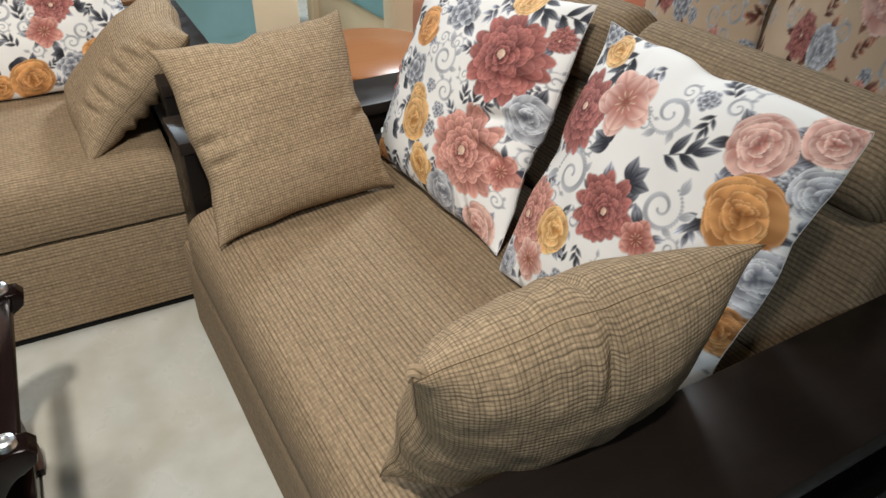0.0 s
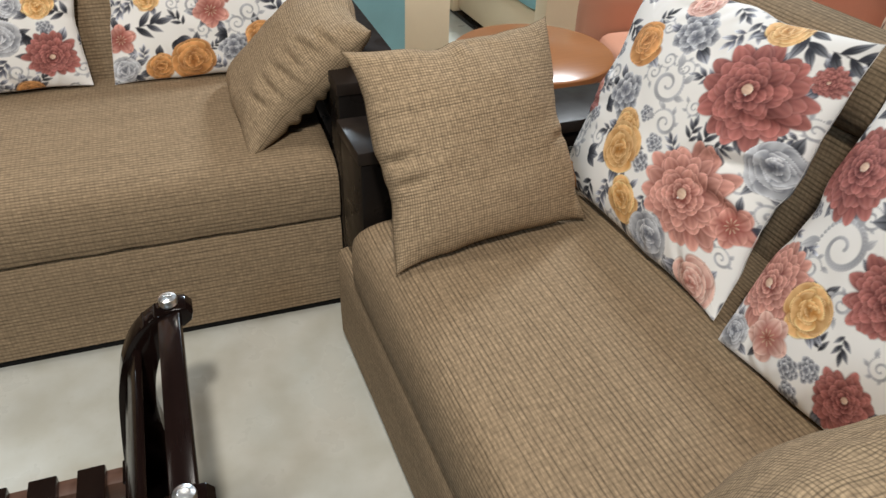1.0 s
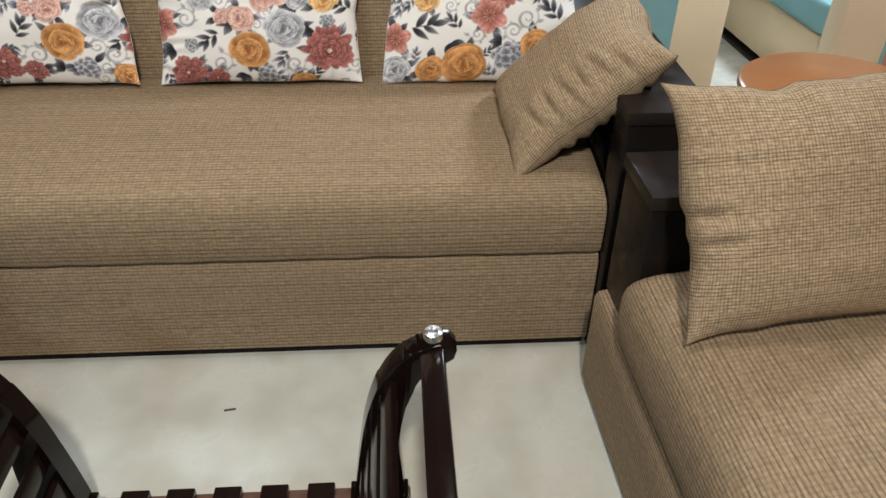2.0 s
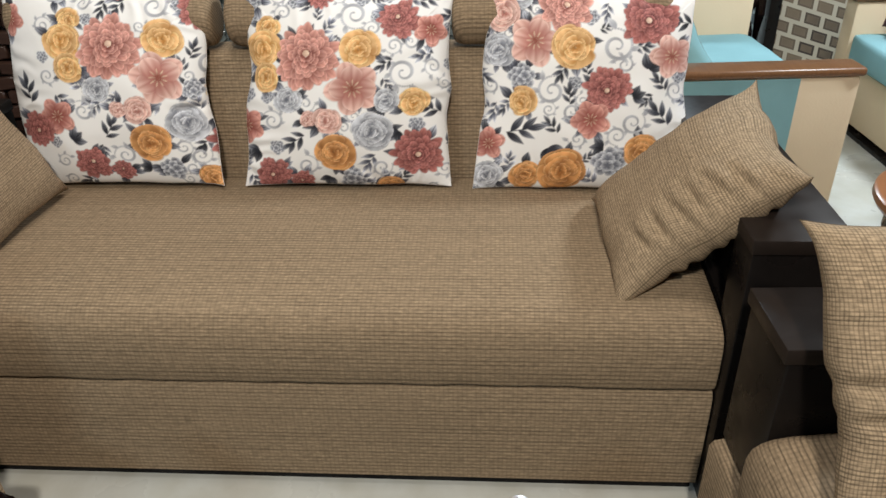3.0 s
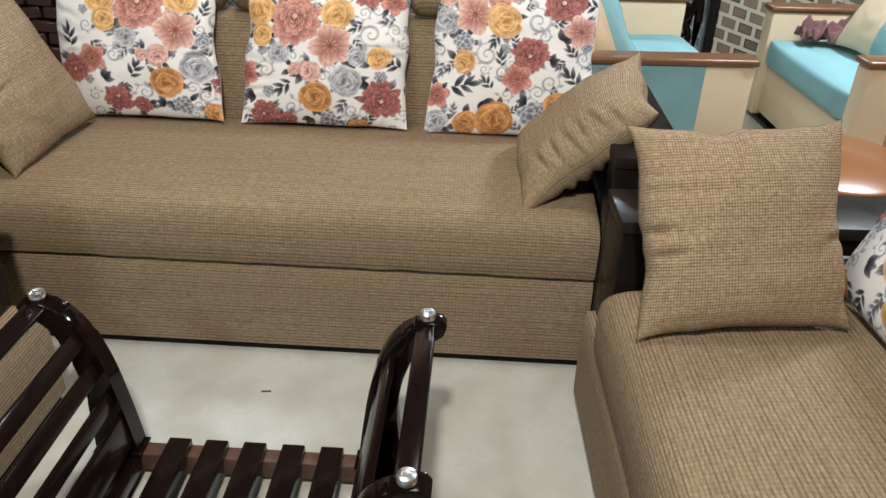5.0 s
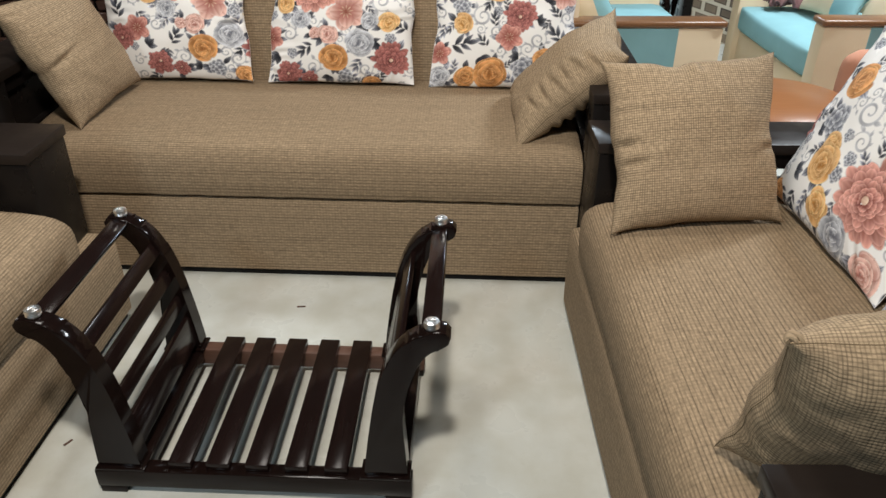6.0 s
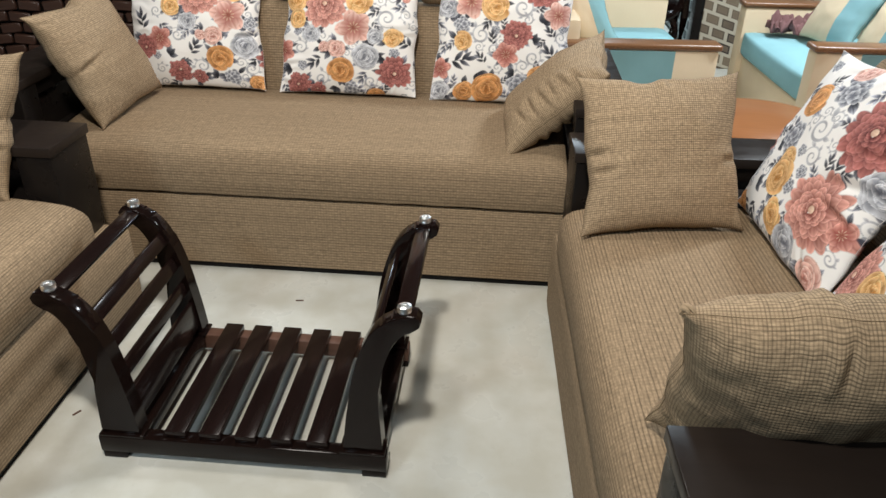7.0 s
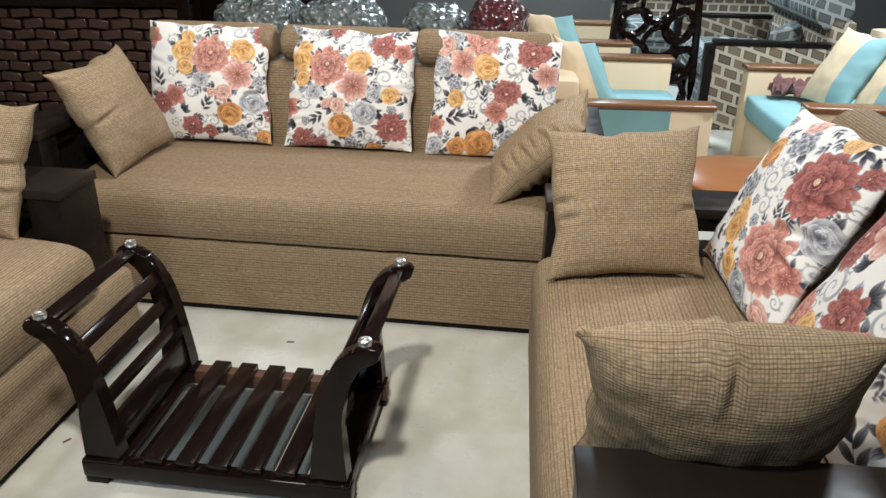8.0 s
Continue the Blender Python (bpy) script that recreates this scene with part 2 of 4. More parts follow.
# ---------- flower print ----------
# Prints are drawn as colour over the cushion's own width (u) and height (v), both 0 to 1.


def smooth(d, w=0.008):
    t = np.clip(0.5 - d / w, 0, 1)
    return t * t * (3 - 2 * t)


def lay(col, mask, c):
    col += (np.asarray(c) - col) * mask[..., None]


def shade(col, mask, a, b, f):
    f = np.clip(f, 0, 1)[..., None]
    col += ((1 - f) * np.asarray(a) + f * np.asarray(b) - col) * mask[..., None]


RED = ((0.16, 0.035, 0.035), (0.50, 0.185, 0.165))
ROSE_PINK = ((0.31, 0.085, 0.07), (0.72, 0.36, 0.30))
PALE_PINK = ((0.44, 0.17, 0.14), (0.84, 0.56, 0.49))
YELLOW = ((0.48, 0.21, 0.05), (0.87, 0.55, 0.26))
ORANGE = ((0.33, 0.125, 0.035), (0.78, 0.39, 0.15))
GREY = ((0.16, 0.17, 0.21), (0.64, 0.66, 0.71))
SLATE = ((0.024, 0.026, 0.036), (0.23, 0.24, 0.275))


def window(U, V, x, y, s):
    """The part of the cloth within s of a place."""
    if U.ndim == 2:
        i, j = np.searchsorted(V[:, 0], (y - s, y + s)), np.searchsorted(U[0], (x - s, x + s))
        return np.s_[i[0]:i[1], j[0]:j[1]]
    return np.nonzero((np.abs(U - x) < s) & (np.abs(V - y) < s))


def draw_petal(col, U, V, x, y, turn, length, width, pal, tip=0.0, rib=0.0, blunt=0.55, alpha=1.0, line=0.0):
    """One petal or leaf from its root at x, y. tip: pale edge; rib: dark midrib."""
    k = window(U, V, x, y, length * 1.1)
    sub = col[k]
    if not sub.size:
        return
    dx, dy = U[k] - x, V[k] - y
    p = (dx * math.cos(turn) + dy * math.sin(turn)) / length
    q = (-dx * math.sin(turn) + dy * math.cos(turn)) / width
    pc = np.clip(p, 0, 1)
    half = np.sqrt(np.clip(np.sin(math.pi * pc ** (0.5 + blunt)), 0, 1)) if blunt > 0.3 else np.sin(math.pi * pc ** 0.8)
    d = (np.abs(q) - half) * width
    m = smooth(d, 0.0065) * (p > 0) * (p < 1) * alpha
    if line:
        lay(sub, smooth(d - 0.005, 0.008) * (p > 0) * (p < 1.03) * line, tuple(c * 0.7 for c in pal[0]))
    f = -0.05 + 1.1 * pc ** 1.5 - 0.30 * q * q + 0.10 * np.sin(q * 9 + p * 5)
    if rib:
        f = f - rib * np.exp(-(q / 0.12) ** 2)
    shade(sub, m, pal[0], pal[1], f)
    if tip:
        rim = m * np.exp(-(d / 0.007) ** 2) * np.clip(pc * 2 - 0.7, 0, 1) * tip
        lay(sub, rim, tuple(min(1, c * 1.25 + 0.12) for c in pal[1]))
    col[k] = sub


def darker(pal, f):
    return tuple(c * f for c in pal[0]), tuple(c * f for c in pal[1])


def draw_dahlia(col, U, V, x, y, s, pal, turn, tip=0.35):
    pal = (tuple(c * 0.7 for c in pal[0]), pal[1])
    rnd = random.Random(int(1e4 * (x + 2 * y)))
    cx, cy = x, y
    for k in range(7):
        x, y = cx + 0.02 * k * s * math.cos(turn), cy + 0.02 * k * s * math.sin(turn)
        R, n = s * (1.0 - 0.13 * k), 19 - 2 * k
        for i in range(n):
            t = turn + 0.31 * k + 2 * math.pi * (i + rnd.uniform(-0.45, 0.45)) / n
            L = R * rnd.uniform(0.54, 0.80)
            root = R * rnd.uniform(0.26, 0.32)
            draw_petal(col, U, V, x + root * math.cos(t), y + root * math.sin(t), t, L, R * 3.4 / n, darker(pal, rnd.uniform(0.75, 1.15)), tip, line=0.25)
    draw_petal(col, U, V, x - 0.1 * s, y, 0.3, 0.2 * s, 0.1 * s, ((0.6, 0.4, 0.3), (0.9, 0.7, 0.55)))


def draw_rose(col, U, V, x, y, s, pal, turn):
    rnd = random.Random(int(1e4 * (2 * x + y)))
    ox, oy = 0.10 * s * math.cos(turn), 0.10 * s * math.sin(turn)
    for k, (R, n, w) in enumerate(((1.0, 5, 0.66), (0.92, 4, 0.70), (0.72, 4, 0.74), (0.54, 3, 0.80), (0.38, 3, 0.85), (0.24, 2, 0.9))):
        R *= s
        for i in range(n):
            t = turn + 0.7 * k + 2 * math.pi * (i + rnd.uniform(-0.2, 0.2)) / n
            root = R * 0.05
            f = k / 5
            draw_petal(col, U, V, x + f * ox + root * math.cos(t), y + f * oy + root * math.sin(t), t + rnd.uniform(-0.25, 0.25), R * rnd.uniform(0.74, 1.06), R * w * rnd.uniform(0.8, 1.1),
                       darker(pal, rnd.uniform(0.75, 1.2)), 0.7, blunt=0.9, line=0.4)
    draw_petal(col, U, V, x + ox - 0.07 * s, y + oy, 0.5, 0.14 * s, 0.07 * s, darker(pal, 0.6))


def draw_lily(col, U, V, x, y, s, pal, turn):
    rnd = random.Random(int(1e4 * (x + y)))
    for k, n in enumerate((5, 4)):
        for i in range(n):
            t = turn + 0.6 * k + 2 * math.pi * (i + rnd.uniform(-0.1, 0.1)) / n
            draw_petal(col, U, V, x, y, t, s * (1 - 0.18 * k), s * 0.38, darker(pal, rnd.uniform(0.85, 1.1)), 0.5, 0.3, 0.7, line=0.2)
    for i in range(9):
        t = 2 * math.pi * i / 9 + turn
        draw_petal(col, U, V, x, y, t, s * 0.34, s * 0.035, ((0.25, 0.07, 0.05), (0.9, 0.75, 0.55)), 0, 0, 0.2)


def draw_cluster(col, U, V, x, y, s, pal, turn):
    rnd = random.Random(int(1e4 * (x + 3 * y)))
    for k in range(13):
        d = s * 0.66 * math.sqrt(1 - k / 13)
        cx, cy = x + d * math.cos(2.4 * k + turn), y + d * math.sin(2.4 * k + turn)
        t = rnd.uniform(0, 6)
        for i in range(5):
            draw_petal(col, U, V, cx, cy, t + 2 * math.pi * i / 5, s * 0.36, s * 0.17, darker(pal, rnd.uniform(0.7, 1.15)), 0.4)


def draw_leaf(col, U, V, x, y, s, turn, pal=SLATE, width=0.27):
    draw_petal(col, U, V, x, y, turn, s, s * width, pal, 0.15, 0.45, 0.25)


def draw_spray(col, U, V, x, y, s, turn, pal=SLATE):
    rnd = random.Random(int(1e4 * (x + y)))
    draw_petal(col, U, V, x - 0.5 * s * math.cos(turn), y - 0.5 * s * math.sin(turn), turn, 1.4 * s, 0.02 * s, (SLATE[0], SLATE[0]), 0, 0, 0.2)
    for d, run in ((-0.8, -0.45), (0.75, -0.3), (-0.65, 0.0), (0.6, 0.15), (0.05, 0.35)):
        root = run * s
        draw_leaf(col, U, V, x + root * math.cos(turn), y + root * math.sin(turn), s * rnd.uniform(0.7, 0.9), turn + d, darker(pal, rnd.uniform(0.7, 1.7)), 0.17)


def draw_scroll(col, U, V, x, y, s, turn):
    """An acanthus scroll: two curls that taper, with small leaves along them."""
    pal = ((0.40, 0.41, 0.45), (0.72, 0.73, 0.75))
    way = 1 if int(1e3 * (x + y)) % 2 else -1
    for i in range(60):
        f = i / 59
        a = turn + way * f * 9.5
        r = s * (1.15 - 1.0 * f)
        w = s * (0.06 + 0.07 * math.sin(math.pi * min(1, f * 1.3)))
        draw_petal(col, U, V, x + r * math.cos(a), y + r * math.sin(a), a + way * 1.6, w * 2.4, w, darker(pal, 0.8 + 0.4 * math.sin(9 * f) ** 2), 0, 0, 0.6, 0.95)
    for i in range(4):
        a = turn + way * (0.3 + i * 0.95)
        r = s * (1.15 - 0.11 * i)
        draw_leaf(col, U, V, x + r * math.cos(a), y + r * math.sin(a), s * (0.9 - 0.1 * i), a - way * 0.7, pal, 0.24)


def draw_print(U, V, flowers, seed, ground=(0.88, 0.87, 0.86)):
    """The print's colour at each (u, v): faint scrolls and leaves first, then the flowers that are named."""
    col = np.empty(U.shape + (3,))
    col[:] = ground
    white = ground[0] > 0.7
    leaf = SLATE if white else ((0.05, 0.016, 0.012), (0.26, 0.13, 0.09))
    rnd = random.Random(seed)
    spots = [(f[1], f[2], f[3]) for f in flowers]
    for k in range(300):
        x, y = rnd.uniform(-0.03, 1.03), rnd.uniform(-0.03, 1.03)
        near = min(math.hypot(x - a, y - b) - s for a, b, s in spots)
        if near < (0.02 if white else 0.035):
            continue
        kind = rnd.random() ** (0.6 if white else 1.0)
        spots.append((x, y, 0.05 if kind < 0.45 else 0.04))
        if kind < 0.45:
            draw_scroll(col, U, V, x, y, rnd.uniform(0.028, 0.042), rnd.uniform(0, 6))
        elif kind < 0.85:
            draw_spray(col, U, V, x, y, rnd.uniform(0.05, 0.08), rnd.uniform(0, 6), darker(leaf, rnd.choice((1.0, 1.8, 2.6, 3.4))))
        else:
            draw_cluster(col, U, V, x, y, rnd.uniform(0.035, 0.05), GREY, 0)
    for name, x, y, s in flowers:
        if name in ("spray", "scroll", "bud"):
            continue
        for k in range(4):
            t = rnd.uniform(0, 2 * math.pi)
            draw_leaf(col, U, V, x + 0.8 * s * math.cos(t), y + 0.8 * s * math.sin(t), rnd.uniform(0.05, 0.085), t + rnd.uniform(-0.5, 0.5), darker(leaf, rnd.choice((0.9, 1.6, 2.4, 3.2))), rnd.uniform(0.2, 0.3))
    for name, x, y, s in flowers:
        turn = rnd.uniform(0, 6)
        if name in ("red", "pinkdahlia"):
            draw_dahlia(col, U, V, x, y, s * 1.2, RED if name == "red" else ROSE_PINK, turn, 0.3 if name == "red" else 0.55)
        elif name in ("yellow", "orange", "pinkrose"):
            draw_rose(col, U, V, x, y, s * 1.14, {"yellow": YELLOW, "orange": ORANGE, "pinkrose": PALE_PINK}[name], turn)
        elif name in ("lily", "redlily"):
            draw_lily(col, U, V, x, y, s * 1.32, PALE_PINK if name == "lily" else ROSE_PINK, turn)
        elif name == "grey":
            (draw_rose if rnd.random() < 0.55 else draw_cluster)(col, U, V, x, y, s * 1.2, GREY, turn)
        elif name == "spray":
            draw_spray(col, U, V, x, y, s * 1.15, turn)
        elif name == "scroll":
            draw_scroll(col, U, V, x, y, s, turn)
        elif name == "bud":
            for d in (-0.7, 0.1, 0.8):
                draw_leaf(col, U, V, x, y, s * 1.25, turn + d, darker(leaf, rnd.choice((0.7, 1.1, 1.5))), 0.30)
    return np.clip(col, 0, 1)


BOUQUET = [
    ("scroll", 0.54, 0.90, 0.065), ("scroll", 0.78, 0.61, 0.065), ("scroll", 0.15, 0.36, 0.05), ("scroll", 0.32, 0.12, 0.05), ("scroll", 0.68, 0.11, 0.045),
    ("scroll", 0.92, 0.64, 0.04), ("scroll", 0.19, 0.91, 0.04), ("spray", 0.70, 0.66, 0.06), ("spray", 0.93, 0.42, 0.08), ("spray", 0.27, 0.26, 0.085),
    ("bud", 0.07, 0.20, 0.06), ("bud", 0.76, 0.31, 0.06), ("spray", -0.13, 0.45, 0.09), ("bud", 0.43, 0.05, 0.05),
    ("grey", 0.23, 0.47, 0.06), ("yellow", 0.12, 0.83, 0.055), ("yellow", 0.09, 0.72, 0.09), ("yellow", 0.11, 0.58, 0.065), ("pinkdahlia", 0.32, 0.68, 0.14),
    ("yellow", 0.57, 0.73, 0.085), ("red", 0.755, 0.88, 0.085), ("redlily", 0.91, 0.82, 0.065), ("lily", 0.54, 0.53, 0.105), ("yellow", 0.83, 0.455, 0.068),
    ("grey", 0.70, 0.47, 0.05), ("pinkrose", 0.33, 0.37, 0.038), ("pinkrose", 0.42, 0.365, 0.06), ("grey", 0.64, 0.30, 0.085), ("orange", 0.46, 0.19, 0.088),
    ("red", 0.855, 0.19, 0.11), ("red", 0.145, 0.07, 0.08), ("grey", 0.54, 0.04, 0.06), ("redlily", 0.01, 0.33, 0.075), ("red", -0.12, 0.26, 0.085),
    ("redlily", -0.2, 0.82, 0.065), ("red", 0.37, 0.985, 0.055), ("grey", 0.03, 0.97, 0.05), ("red", 0.29, 0.03, 0.05), ("orange", 0.72, -0.01, 0.06),
]
MEDALLION = [
    ("scroll", 0.63, 0.75, 0.075), ("scroll", 0.335, 0.52, 0.065), ("scroll", 0.94, 0.54, 0.05), ("scroll", 0.73, 0.37, 0.055), ("scroll", 0.66, 0.30, 0.045),
    ("scroll", 0.44, 0.42, 0.045), ("spray", 0.19, 0.315, 0.11), ("spray", 0.87, 0.40, 0.09), ("spray", 0.95, 0.88, 0.08), ("bud", 0.79, 0.64, 0.07),
    ("bud", 0.72, 0.50, 0.055), ("bud", 0.34, 0.23, 0.075), ("bud", 0.60, 0.24, 0.055), ("spray", 0.38, 0.62, 0.06),
    ("grey", 0.07, 0.70, 0.07), ("grey", 0.19, 0.585, 0.06), ("grey", 0.15, 0.97, 0.06), ("pinkrose", 0.07, 0.88, 0.075), ("lily", 0.24, 0.76, 0.10),
    ("pinkdahlia", 0.37, 0.94, 0.115), ("yellow", 0.43, 0.74, 0.095), ("red", 0.79, 0.895, 0.125), ("lily", 0.90, 0.71, 0.085), ("red", 0.60, 0.54, 0.098),
    ("redlily", 0.53, 0.38, 0.075), ("yellow", 0.195, 0.46, 0.065), ("orange", 0.24, 0.075, 0.072), ("orange", 0.42, 0.10, 0.105), ("grey", 0.635, 0.155, 0.08),
    ("orange", 0.79, 0.22, 0.078), ("redlily", 0.05, 0.24, 0.065), ("grey", 0.06, 0.07, 0.06),
]
GARDEN = [
    ("scroll", 0.45, 0.61, 0.07), ("scroll", 0.52, 0.48, 0.05), ("scroll", 0.03, 0.21, 0.06), ("scroll", 0.13, 0.55, 0.045), ("spray", 0.07, 0.76, 0.085),
    ("bud", 0.19, 0.19, 0.06), ("spray", 0.95, 0.94, 0.10), ("spray", 0.80, 0.96, 0.10), ("bud", 0.17, 0.42, 0.05), ("spray", 0.14, 0.05, 0.07),
    ("orange", 0.23, 0.72, 0.085), ("red", 0.77, 0.71, 0.165), ("redlily", -0.01, 0.46, 0.07), ("red", 0.05, 0.39, 0.045), ("grey", 0.26, 0.50, 0.085),
    ("yellow", 0.35, 0.39, 0.07), ("yellow", 0.37, 0.30, 0.095), ("yellow", 0.47, 0.13, 0.078), ("pinkdahlia", 0.74, 0.30, 0.165), ("orange", 0.08, 0.03, 0.055),
    ("grey", 0.64, 0.08, 0.08), ("pinkrose", 0.88, 0.05, 0.078), ("yellow", 0.72, 0.97, 0.065), ("grey", 0.43, 0.83, 0.085), ("red", 0.95, 0.85, 0.045),
    ("grey", 0.95, 0.53, 0.075), ("pinkrose", 0.36, 0.95, 0.06), ("redlily", 0.93, 0.30, 0.06),
]
TERRACE = [
    ("scroll", 0.23, 0.49, 0.085), ("scroll", 0.49, 0.83, 0.07), ("scroll", 0.64, 0.56, 0.07), ("spray", 0.20, 0.90, 0.10), ("spray", 0.60, 0.73, 0.10),
    ("bud", 0.34, 0.65, 0.075), ("bud", 0.48, 0.57, 0.075), ("spray", 0.85, 0.15, 0.13), ("scroll", 0.34, 0.36, 0.04), ("spray", 0.70, 0.32, 0.08),
    ("yellow", 0.12, 0.93, 0.06), ("red", 0.12, 0.69, 0.125), ("lily", 0.30, 0.79, 0.095), ("red", 0.44, 0.45, 0.11), ("pinkdahlia", 0.09, 0.27, 0.125),
    ("yellow", 0.26, 0.28, 0.077), ("grey", 0.05, 0.06, 0.055), ("lily", 0.19, 0.13, 0.065), ("pinkrose", 0.80, 0.85, 0.09), ("pinkrose", 0.95, 0.95, 0.07),
    ("orange", 0.86, 0.65, 0.11), ("grey", 1.0, 0.81, 0.07), ("grey", 0.98, 0.51, 0.09), ("orange", 0.97, 0.31, 0.08), ("redlily", 0.62, 0.43, 0.055),
    ("red", 0.50, 0.12, 0.09), ("grey", 0.03, 0.97, 0.05),
]


def cushion(name, corners, thick, material, label, flowers=None, shift=(0, 0), seed=1, n=36, group="", pinch=None, creases=(), ground=(0.88, 0.87, 0.86)):
    """A stuffed square cushion. corners: lower left, lower right, upper right, upper left as its face shows."""
    pinch = pinch or (0.02 if flowers else 0.085)
    bl, br, tr, tl = [Vector(c) for c in corners]
    centre = (bl + br + tr + tl) / 4
    ex = ((br - bl) + (tr - tl)).normalized()
    ey = (tl - bl) + (tr - br)
    ey = (ey - ex * ey.dot(ex)).normalized()
    ez = ex.cross(ey)
    m = Matrix((ex, ey, ez)).transposed().to_4x4()
    m.translation = centre
    inv = m.inverted()
    q = [np.array(inv @ c) for c in (bl, br, tr, tl)]
    g = np.linspace(-1, 1, n + 1)
    g = np.sign(g) * (1 - (1 - np.abs(g)) ** 1.15)
    U, V = np.meshgrid(g, g)
    s, t = (U + 1) / 2, (V + 1) / 2
    P = sum(w[..., None] * c for w, c in zip(((1 - s) * (1 - t), s * (1 - t), s * t, (1 - s) * t), q))
    pull_u = 1 - pinch * (1 - V ** 2) * np.abs(U) ** 2
    pull_v = 1 - pinch * (1 - U ** 2) * np.abs(V) ** 2 * np.where(V < 0, 0.55, 1.0)
    P[..., 0] *= pull_u
    P[..., 1] *= pull_v
    ear = (np.abs(U) * np.abs(V)) ** 9
    tug = 0.018 if flowers else 0.032
    P[..., 0] *= 1 + tug * ear
    P[..., 1] *= 1 + tug * ear
    P[..., 2] += (0.012 if flowers else 0.018) * ear * np.sin(3 * U + 5 * V + seed)
    body = (np.clip(1 - np.abs(U) ** 2.2, 0, 1) * np.clip(1 - np.abs(V) ** 2.2, 0, 1)) ** (0.55 if flowers else 0.47)
    wob = np.empty_like(U)
    for i in range(n + 1):
        for j in range(n + 1):
            wob[i, j] = noise.noise(Vector((U[i, j] * 1.6 + seed * 5.3, V[i, j] * 1.6, seed))) + 0.5 * noise.noise(Vector((U[i, j] * 4.5, V[i, j] * 4.5 + seed * 2, 3.0)))
    rim = np.maximum(np.abs(U), np.abs(V))
    side = np.abs(U) > np.abs(V)
    along = np.where(side, V, U) + 0.25 * wob
    which = np.where(side, np.sign(U), 2 * np.sign(V))
    gate = np.clip(np.sin(along * 2.3 + which * 2.1 + seed) * 1.3 + 0.25, 0, 1)
    gather = np.sin(along * 30 + which * 3 + seed) + 0.6 * np.sin(along * 17 + which + 2 * seed)
    edge = 0.007 * np.clip((rim - 0.6) / 0.4, 0, 1) * np.sin(along * 6 + which * 2 + seed) * np.clip(1.1 - np.abs(along), 0, 1)
    P[..., 0] += np.where(side, np.sign(U) * edge, 0)
    P[..., 1] += np.where(side, 0, np.sign(V) * edge * np.where(V < 0, 0.3, 1.0))
    P[..., 2] += 0.6 * edge * np.cos(along * 4 + seed)
    pucker = (0.0020 if flowers else 0.0014) * gather * gate * np.exp(-((1.0 - rim) / 0.34) ** 2) * np.clip((1 - rim) * 14, 0, 1)
    h = thick * body * (1 + 0.10 * wob) + pucker
    for cu, cv, ang, length in creases:
        du, dv = U - cu, V - cv
        along = du * math.cos(ang) + dv * math.sin(ang)
        off = -du * math.sin(ang) + dv * math.cos(ang)
        h -= 0.011 * np.exp(-(off / 0.045) ** 2) * np.clip(1 - np.abs(along) / length, 0, 1)
        h += 0.006 * np.exp(-((off - 0.09) / 0.06) ** 2) * np.clip(1 - np.abs(along) / length, 0, 1)
    top, bot = P.copy(), P.copy()
    top[..., 2] += h
    bot[..., 2] -= h
    verts = [tuple(v) for v in top.reshape(-1, 3)]
    index = np.arange((n + 1) ** 2).reshape(n + 1, n + 1)
    back = index.copy()
    inner = np.zeros_like(index, bool)
    inner[1:-1, 1:-1] = True
    back[inner] = np.arange(len(verts), len(verts) + inner.sum())
    verts += [tuple(v) for v in bot[inner]]
    faces = []
    for i in range(n):
        for j in range(n):
            faces.append((index[i, j], index[i, j + 1], index[i + 1, j + 1], index[i + 1, j]))
            faces.append((back[i, j], back[i + 1, j], back[i + 1, j + 1], back[i, j + 1]))
    me = bpy.data.meshes.new(name)
    me.from_pydata(verts, [], [tuple(int(k) for k in f) for f in faces])
    me.materials.append(material)
    me.shade_smooth()
    run_u = np.concatenate([np.zeros((n + 1, 1)), np.cumsum(np.linalg.norm(np.diff(top, axis=1), axis=2), axis=1)], axis=1)
    run_v = np.concatenate([np.zeros((1, n + 1)), np.cumsum(np.linalg.norm(np.diff(top, axis=0), axis=2), axis=0)], axis=0)
    even_u, even_v = run_u.mean(axis=0), run_v.mean(axis=1)
    run = np.stack(np.meshgrid(even_u - even_u[n // 2], even_v - even_v[n // 2]) + [np.zeros_like(U)], axis=2)
    laid = np.concatenate([run.reshape(-1, 3), run[inner] * (1, 1, 1) + (0, 0, 0.5)]).astype(np.float32)
    me.attributes.new("weave", "FLOAT_VECTOR", "POINT").data.foreach_set("vector", laid.ravel())
    if flowers:
        col = draw_print(s - shift[0], t - shift[1], flowers, seed, ground)
        data = np.ones((len(verts), 4), np.float32)
        data[: (n + 1) ** 2, :3] = col.reshape(-1, 3)
        data[(n + 1) ** 2:, :3] = col[inner]
        me.attributes.new("print", "FLOAT_COLOR", "POINT").data.foreach_set("color", data.ravel())
    ob = new(name, me)
    ob.matrix_world = m
    tagged(ob, label, "cushion", group)
    rimpts = [P[0, j] for j in range(0, n + 1, max(1, n // 24))] + [P[i, n] for i in range(0, n + 1, max(1, n // 24))] + [P[n, j] for j in range(n, -1, -max(1, n // 24))] + [P[i, 0] for i in range(n, -1, -max(1, n // 24))]
    clean = [rimpts[0]]
    for p in rimpts[1:]:
        if np.linalg.norm(p - clean[-1]) > 1e-4:
            clean.append(p)
    if np.linalg.norm(clean[0] - clean[-1]) < 1e-4:
        clean.pop()
